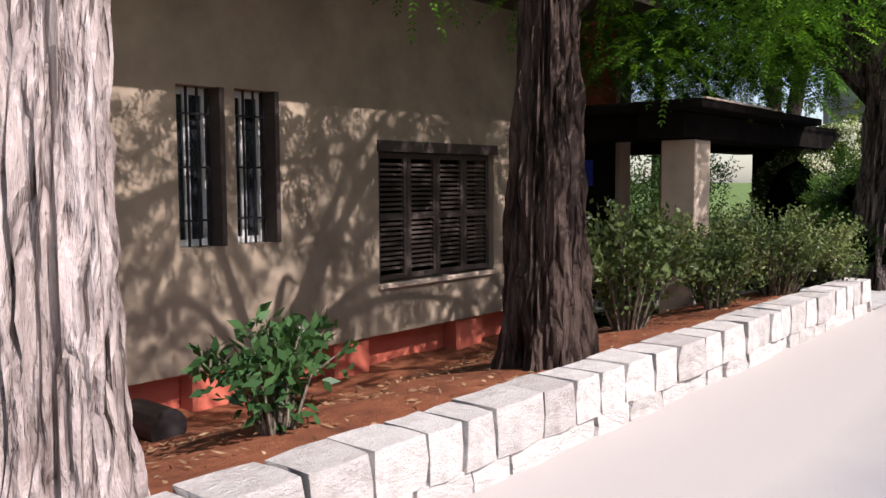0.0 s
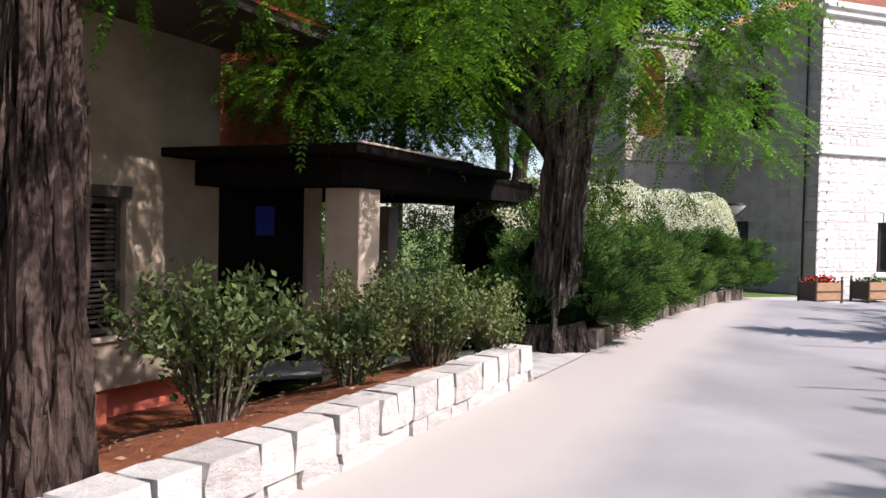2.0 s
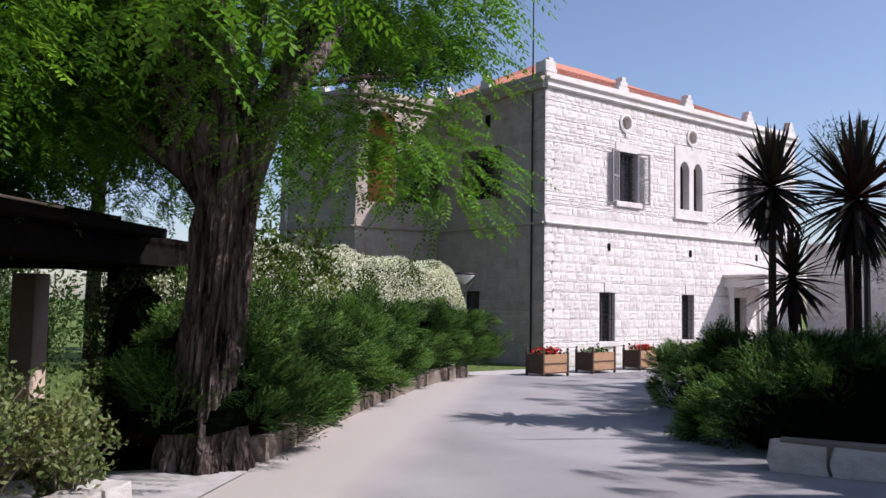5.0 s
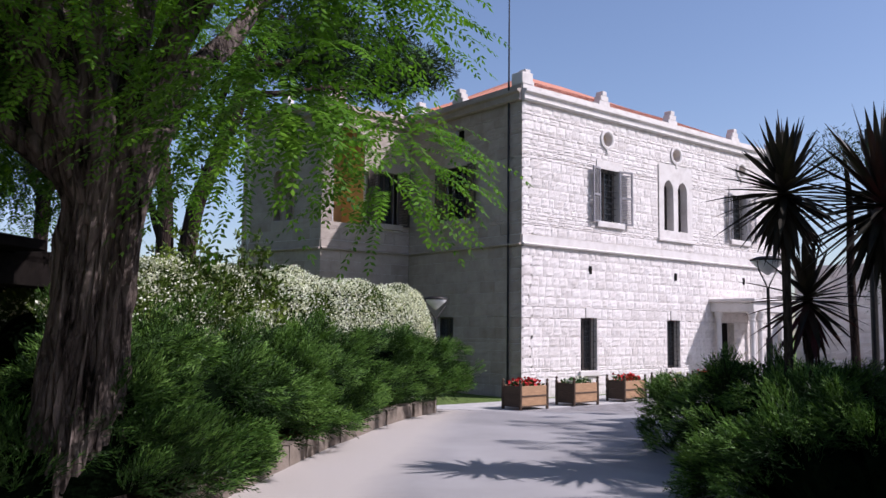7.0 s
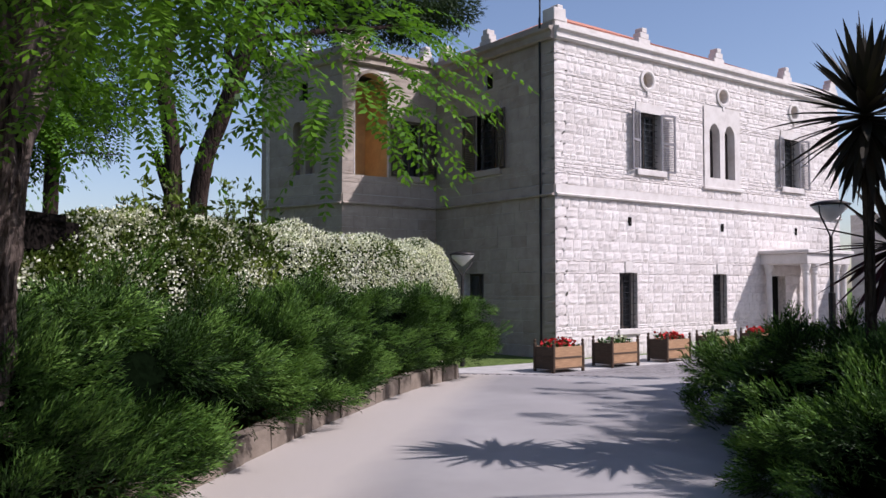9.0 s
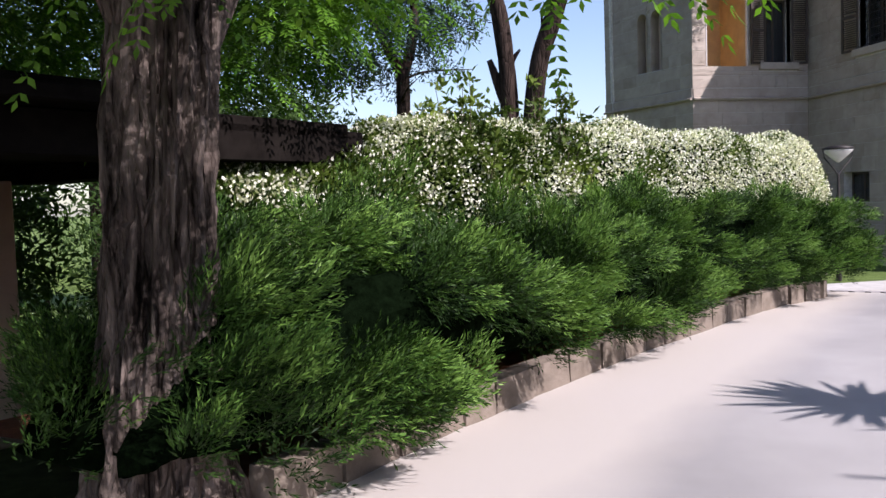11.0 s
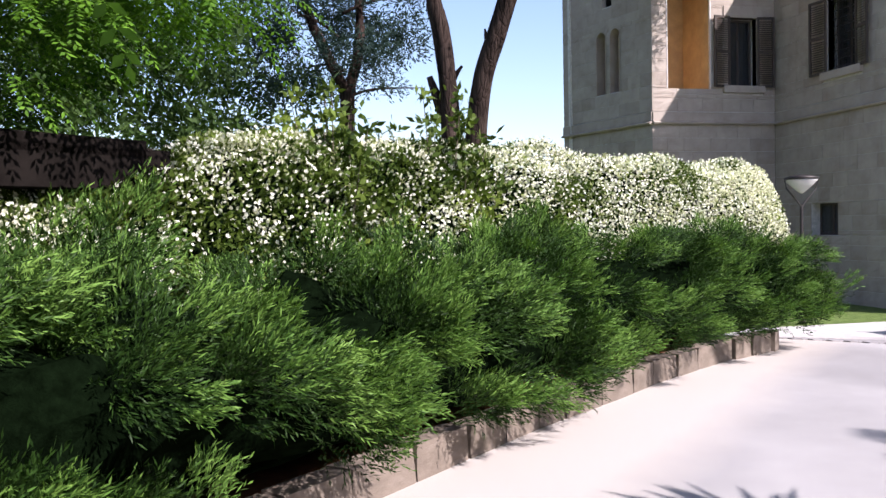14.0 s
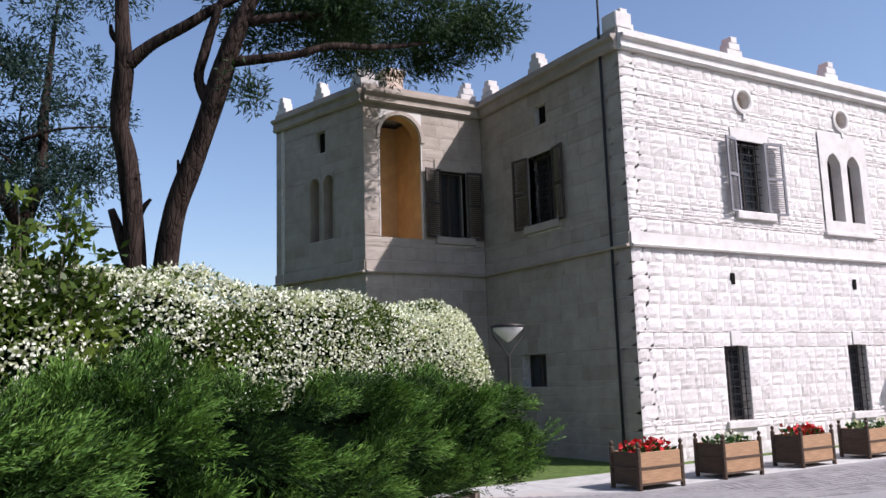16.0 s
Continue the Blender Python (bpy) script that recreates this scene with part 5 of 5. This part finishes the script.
def sword_palm(x, y, z0, height, leaf_len, n, seed, label, lean=(0, 0)):
    t = thing("cordyline", label, "palm", None, "spiky palms behind the hedge")
    top = Vector((x + lean[0], y + lean[1], z0 + height))
    part("trunk", tube(bmesh.new(), [(x, y, z0 - 0.2), (x + lean[0] * 0.4, y + lean[1] * 0.4, z0 + height * 0.5), tuple(top)], [0.06, 0.045, 0.05], 10, 0.15, seed), M["trunk_palm"], t, shade=True)
    r_ = random.Random(seed)
    vs, fs = [], []
    for i in range(n):
        a = i * 2.39996 + r_.uniform(-0.2, 0.2)
        el = radians(88 - 168 * (i / n) ** 0.85 + r_.uniform(-10, 10))
        ln = leaf_len * r_.uniform(0.78, 1.1) * (0.85 if i > 0.7 * n else 1.0)
        d = Vector((math.cos(a) * math.cos(el), math.sin(a) * math.cos(el), math.sin(el)))
        side = d.cross(Vector((0, 0, 1))).normalized() if abs(d.z) < 0.99 else Vector((1, 0, 0))
        up_ = side.cross(d).normalized()
        o = len(vs)
        for k, (f, wd) in enumerate(((0.05, 0.025), (0.35, 0.045), (0.7, 0.032), (1.0, 0.002))):
            c = top + d * ln * f - Vector((0, 0, 1)) * 0.14 * ln * f * f * max(0.0, math.cos(el)) - Vector((0, 0, 0.18)) * (i / n)
            vs += [(c - side * wd)[:], (c - up_ * wd * 0.35)[:], (c + side * wd)[:]]
            if k:
                b = o + (k - 1) * 3
                fs += [(b, b + 1, b + 4, b + 3), (b + 1, b + 2, b + 5, b + 4)]
    me = bpy.data.meshes.new("leaf_rosette")
    me.from_pydata(vs, [], fs)
    me.materials.append(M["leaf_palm"])
    tagged(part("leaf_rosette", me, None, t), kind="stuff")


sword_palm(-8.95, -13.2, 0.1, 3.1, 0.84, 130, 1, "tall spiky dark cordyline with a drooping skirt")
sword_palm(-8.25, -13.95, 0.1, 2.95, 1.08, 160, 2, "broad spiky dark cordyline with a drooping skirt")
sword_palm(-8.3, -13.1, 0.1, 1.95, 0.75, 80, 3, "short spiky cordyline with stiff pale leaves")

# right-hand bank: juniper and its low wall
juniper("juniper_hedge", "dark juniper mound on the shaded bank beside the drive", [(0.5, 0.28), (1.6, 0.2), (3.2, 0.15), (4.6, 0.1), (6.3, 0.0)], 0.45, 1.15, 2.4, 15, 9,
        Matrix.Translation((-6.7, -9.75, -0.15)) @ Matrix.Rotation(radians(-133), 4, "Z"), 0.05, 0.8)
hb_ = thing("bank_wall", "low whitish stone wall in shade at the drive's edge", "wall", Matrix.Translation((-11.5, -14.65, 0)) @ Matrix.Rotation(radians(-64), 4, "Z"), kind="structure")
part("wall_core", boxed(0.1, 0.05, -0.2, 5.0, 0.28, 0.3), M["kerbstone"], hb_)
lay_wall(hb_, 0, 5.2, [(-0.03, 0.3, 0.4, 0.8, 0.3)], [mesh_of("stone", rough_block(60 + i, 0.16), M["lowstone"]) for i in range(5)])


juniper("tall_hedge", "tall dense dark hedge shading the bank and the drive", [(19.5, -9.6), (14, -9.9), (8.5, -10.2), (2.5, -10.2)], 0.3, 7.2, 1.2, 2.2, 21, LEFT, 0.0, 0.5)


def broad_tree(name, label, base, h, r, clumps, mat, trunk_mat, leaf, per, category="tree", stems=None, wid=0.4):
    t = thing(name, label, category)
    bx, by, bz = base
    for k, (pts, radii) in enumerate(stems or [([(bx, by, bz - 0.3), (bx, by, bz + h * 0.5), (bx, by, bz + h)], [r, r * 0.8, r * 0.5])]):
        q = smooth_line([(*p, rr) for p, rr in zip(pts, radii)], 6)
        part("trunk" if k == 0 else "limb", tube(bmesh.new(), [tuple(v[:3]) for v in q], [v[3] for v in q], 14, 0.12, k + 2), trunk_mat, t, shade=True)
    tips, d = clump_points(clumps, per)
    K = 5
    n = len(tips)
    C = np.vstack([tips + unit(n) * leaf * 1.2 for _ in range(K)])
    D = np.vstack([d + unit(n) * 0.9 for _ in range(K)])
    tagged(part("crown", leaf_mesh("crown", C, D, unit(len(C)), leaf * rng.uniform(0.7, 1.4, len(C)), leaf * wid, mat), None, t), kind="stuff")


def blob_clumps(n, cx, cy, cz, rx, ry, rz, r0, r1, seed):
    r_ = random.Random(seed)
    out = []
    for _ in range(n):
        v = Vector((r_.gauss(0, 1), r_.gauss(0, 1), r_.gauss(0, 1))).normalized() * r_.uniform(0.5, 1.0)
        out.append((cx + v.x * rx, cy + v.y * ry, cz + v.z * rz, r_.uniform(r0, r1)))
    return out


# umbrella pine with two leaning stems behind the jasmine
px, py = -9.4, 3.9
broad_tree("umbrella_pine", "tall umbrella pine with two dark leaning stems", (px, py, -0.7), 8, 0.25,
           blob_clumps(64, -4.6, 2.9, 9.7, 3.6, 2.2, 1.0, 0.45, 0.9, 3) + blob_clumps(5, -7.6, 2.2, 7.3, 0.4, 0.4, 0.3, 0.25, 0.4, 4) + blob_clumps(16, -10.4, 4, 10.2, 1.6, 1.4, 0.7, 0.4, 0.8, 6), M["leaf_pine"], M["trunk_pine"], 0.17, 230,
           stems=[([(px, py, -1), (-9.42, 3.85, 2.0), (-9.45, 3.82, 3.6), (-9.53, 3.65, 4.8), (-9.66, 3.57, 5.8), (-9.84, 3.52, 6.6), (-9.82, 3.35, 7.6), (-9.9, 3.2, 8.5), (-10.0, 3.1, 10.2)], [0.3, 0.27, 0.23, 0.2, 0.19, 0.18, 0.19, 0.14, 0.08]),
                  ([(-9.05, 3.8, -1), (-9.0, 3.65, 2.0), (-8.93, 3.52, 3.6), (-8.83, 3.25, 4.8), (-8.6, 2.95, 5.7), (-8.36, 2.63, 6.7), (-8.15, 2.33, 7.6), (-7.87, 2.0, 8.6), (-7.2, 1.9, 10.0)], [0.3, 0.27, 0.24, 0.21, 0.21, 0.2, 0.2, 0.16, 0.06]),
                  ([(-9.78, 3.3, 7.75), (-9.37, 2.98, 8.12), (-8.82, 2.6, 8.46), (-8.2, 2.3, 8.9), (-7.4, 2.4, 9.4)], [0.15, 0.11, 0.1, 0.08, 0.03]),
                  ([(-9.54, 3.8, 3.95), (-9.72, 3.84, 4.45), (-9.9, 3.86, 4.95)], [0.15, 0.12, 0.07]),
                  ([(-9.52, 3.7, 4.6), (-9.36, 3.6, 4.95), (-9.22, 3.55, 5.15)], [0.09, 0.06, 0.03]),
                  ([(-9.86, 3.3, 8.1), (-10.05, 3.3, 8.3), (-10.1, 3.3, 8.5)], [0.08, 0.06, 0.03]),
                  ([(-8.3, 2.6, 6.8), (-8.55, 2.62, 7.4), (-8.48, 2.46, 7.95), (-8.3, 2.3, 8.7), (-8.0, 2.4, 9.6)], [0.12, 0.1, 0.1, 0.08, 0.03]),
                  ([(-8.1, 2.25, 7.7), (-6.97, 1.7, 7.85), (-6.22, 1.5, 8.1), (-5.2, 1.6, 8.3), (-3.6, 2.2, 8.9)], [0.11, 0.08, 0.07, 0.06, 0.03]),
                  ([(-7.87, 2.0, 8.5), (-6.4, 2.0, 8.9), (-4.6, 2.6, 9.2)], [0.1, 0.07, 0.03]),
                  ([(-8.66, 3.05, 5.3), (-8.8, 3.0, 5.6), (-8.84, 3.0, 5.85)], [0.07, 0.05, 0.02])], wid=0.2)
qx, qy = -11.2, 9.5
broad_tree("cedar", "airy blue-green conifer with a forked dark trunk", (qx, qy, -0.7), 9, 0.25, blob_clumps(80, qx - 0.3, qy, 8.0, 2.9, 2.4, 3.6, 0.3, 0.7, 5), M["leaf_cypress"], M["trunk_pine"], 0.15, 190, wid=0.3,
           stems=[([(qx, qy, -1), (qx + 0.05, qy, 3), (qx + 0.1, qy, 5.6)], [0.24, 0.22, 0.2]),
                  ([(qx + 0.1, qy, 5.4), (qx - 0.5, qy, 6.6), (qx - 1.1, qy, 8.2), (qx - 1.3, qy, 11)], [0.17, 0.15, 0.12, 0.03]),
                  ([(qx + 0.1, qy, 5.4), (qx + 0.45, qy, 6.8), (qx + 0.5, qy, 8.6), (qx + 0.7, qy, 11.5)], [0.17, 0.15, 0.11, 0.03])]
           + [([(qx, qy, z_), (qx + 0.9 * math.cos(z_ * 2.4), qy + 0.9 * math.sin(z_ * 2.4), z_ + 0.3), (qx + 2.4 * math.cos(z_ * 2.4), qy + 2.4 * math.sin(z_ * 2.4), z_ + 0.4)], [0.05, 0.035, 0.012]) for z_ in (4.6, 5.3, 6.1, 6.9, 7.7, 8.5, 9.3)])
for i, (x, y, h, n) in enumerate([(-16.0, 4.5, 7.0, 30), (-19.5, 6.5, 7.5, 30), (-24.0, 3.0, 7.0, 30), (-14.5, 12.0, 8.0, 28), (-27.0, 9.0, 8.0, 26)]):
    broad_tree("garden_tree", "dense dark green garden tree behind the shelter", (x, y, -0.8), h * 0.6, 0.24, blob_clumps(n, x, y, h * 0.72, 2.6, 2.6, h * 0.36, 0.6, 1.2, 20 + i), M["leaf_far"], M["trunk_pine"], 0.2, 75)
broad_tree("pine", "small open-crowned pine behind the garden lamp", (-0.4, -9.9, -0.4), 5, 0.09, blob_clumps(12, -1.3, -10.3, 5.1, 0.75, 0.6, 0.4, 0.22, 0.4, 41), M["leaf_pine"], M["trunk_pine"], 0.11, 230, wid=0.16,
           stems=[([(-0.3, -10.0, -0.6), (-0.5, -10.0, 2.5), (-0.9, -10.2, 4.3), (-1.3, -10.3, 5.2)], [0.1, 0.08, 0.06, 0.02]), ([(-0.8, -10.15, 4.0), (-0.4, -10.5, 4.6), (-0.6, -10.7, 5.0)], [0.04, 0.03, 0.01])])
broad_tree("pine", "low dark pine in the bed beyond the palms", (0.6, -10.8, -0.4), 3, 0.08, blob_clumps(16, 0.6, -10.8, 2.9, 1.0, 0.8, 0.9, 0.3, 0.5, 42), M["leaf_pine"], M["trunk_pine"], 0.12, 150, wid=0.16)
put("utility_pole", tube(bmesh.new(), [(-1.0, -10.65, -0.5), (-1.0, -10.65, 5.6)], [0.075, 0.06], 10), M["pole_dark"], "slim dark timber pole", "pole")

# dark shrubbery closing the garden behind the shelter
for i, (ss, ee, rr, hh) in enumerate([(6.5, 12.5, 1.7, 2.6), (9.5, 13.5, 1.9, 2.2), (12.5, 13, 1.9, 1.7), (15.5, 12.5, 1.9, 2.6), (4, 14, 1.9, 3.0), (18.5, 13.5, 2.0, 2.6), (1.5, 16, 2.2, 3.4), (22, 14, 2.2, 2.6), (16.4, 9.3, 1.0, 2.9), (18.2, 9.8, 1.0, 2.6), (20.1, 10.2, 1.1, 2.8), (25.2, 10.5, 1.3, 2.6), (28.5, 11.5, 1.6, 3.0), (12.5, 8.2, 1.0, 2.8), (11.9, 8.2, 1.0, 2.8), (19.6, 9.5, 1.0, 2.8)]):
    p_ = L(ss, ee)
    broad_tree("garden_shrub", "dense dark green garden shrub behind the shelter", (p_.x, p_.y, -0.8), 0.8, 0.08, blob_clumps(16, p_.x, p_.y, hh * 0.4, rr, rr, hh * 0.6, 0.4, 0.7, 60 + i), M["leaf_far"], M["trunk_pine"], 0.14, 90, "shrub")
for a_, b_ in (((-14.64, -14.44), (-12.98, -15.35)), ((-12.25, -11.98), (-11.08, -12.62))):
    g0, g1 = Vector((*a_, 0)), Vector((*b_, 0))
    dd_ = (g1 - g0).normalized()
    up_v = Vector((SUN_TO.x, SUN_TO.y, SUN_TO.z)) * (6.5 / SUN_TO.z)
    ends = [g0 + up_v, g1 + dd_ * 22 + up_v]
    mid_ = (ends[0] + ends[1]) / 2 - Vector((0, 0, 0.12))
    q_ = smooth_line([tuple(ends[0]), tuple(mid_), tuple(ends[1])], 8)
    put("overhead_cable", tube(bmesh.new(), [tuple(v) for v in q_], [0.022] * len(q_), 6), M["pole_dark"], "thin dark overhead cable across the drive", "cable", "overhead cables")

# ---- laid stones ----
lay_blocks(house, courses(FAC_L, BASE, BAND + 0.02, 15, FACADE_HOLES + [(2.85, 2.01, 3.2, 2.36), (7.35, 2.01, 7.7, 2.36)], 1, 0.24, 0.52), M["facade"], M["facade_joined"], 0.017, lambda a, b, c, d: c < 11)
lay_blocks(house, courses(FAC_L, BAND + 0.36, TOP, 14, FACADE_HOLES + DRESSED + [(o - 0.24, 7.74, o + 0.24, 8.2) for o in OCULI], 2, 0.24, 0.52), M["facade"], M["facade_joined"], 0.017, lambda a, b, c, d: c < 11)
SIDE_HOLES = [(3.17, 1.2, 4.17, 2.0), (2.3, 4.95, 3.7, 7.25), (2.7, 7.7, 3.14, 8.2)]
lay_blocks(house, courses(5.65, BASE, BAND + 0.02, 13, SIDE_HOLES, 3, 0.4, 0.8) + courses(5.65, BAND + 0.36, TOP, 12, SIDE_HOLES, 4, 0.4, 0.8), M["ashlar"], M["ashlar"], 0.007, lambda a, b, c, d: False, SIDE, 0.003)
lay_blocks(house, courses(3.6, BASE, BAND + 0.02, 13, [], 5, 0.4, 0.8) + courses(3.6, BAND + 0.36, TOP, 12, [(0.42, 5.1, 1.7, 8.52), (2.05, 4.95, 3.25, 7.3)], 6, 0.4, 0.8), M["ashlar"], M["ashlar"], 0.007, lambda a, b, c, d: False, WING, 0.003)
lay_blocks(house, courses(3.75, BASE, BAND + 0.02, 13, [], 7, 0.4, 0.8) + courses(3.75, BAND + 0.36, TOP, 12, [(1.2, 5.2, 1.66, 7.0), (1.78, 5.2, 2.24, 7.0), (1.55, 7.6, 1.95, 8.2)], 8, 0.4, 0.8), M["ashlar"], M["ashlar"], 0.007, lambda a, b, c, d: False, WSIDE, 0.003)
lay_blocks(gw, courses(26, -0.5, 4.4, 9, [], 9, 0.7, 1.4), M["facade"], M["facade_joined"], 0.04, lambda a, b, c, d: False, GWM, 0.012)

# setts before the planters
cob = thing("sett_paving", "grey stone sett strip in front of the planters", "paving", kind="structure")
sett_shapes = [mesh_of("sett", rough_block(80 + i, 0.1), M["cobble"]) for i in range(6)]
svs, sfs, nset = [], [], 0
for i in range(14):
    y = -3.25 - i * 0.155
    x = -6.2 + 0.2 * i + rnd.uniform(0, 0.1)
    while x < 12:
        w = rnd.uniform(0.12, 0.2)
        me = sett_shapes[rnd.randrange(6)]
        mm = Matrix.Translation((x + w / 2, y, road_z(x, y) - 0.05)) @ Matrix.Diagonal((w - 0.01, 0.145, 0.066, 1))
        if nset < 290 and x < -0.5:
            ob = new("sett", me)
            ob.parent, ob.matrix_local = cob, mm
            nset += 1
        else:
            o = len(svs)
            svs += [(mm @ v.co)[:] for v in me.vertices]
            sfs += [[o + k for k in p.vertices] for p in me.polygons]
        x += w
me = bpy.data.meshes.new("joined_setts")
me.from_pydata(svs, [], sfs)
me.materials.append(M["cobble_joined"])
ob = new("joined_setts", me)
ob.parent = cob
tagged(ob, kind="stuff")
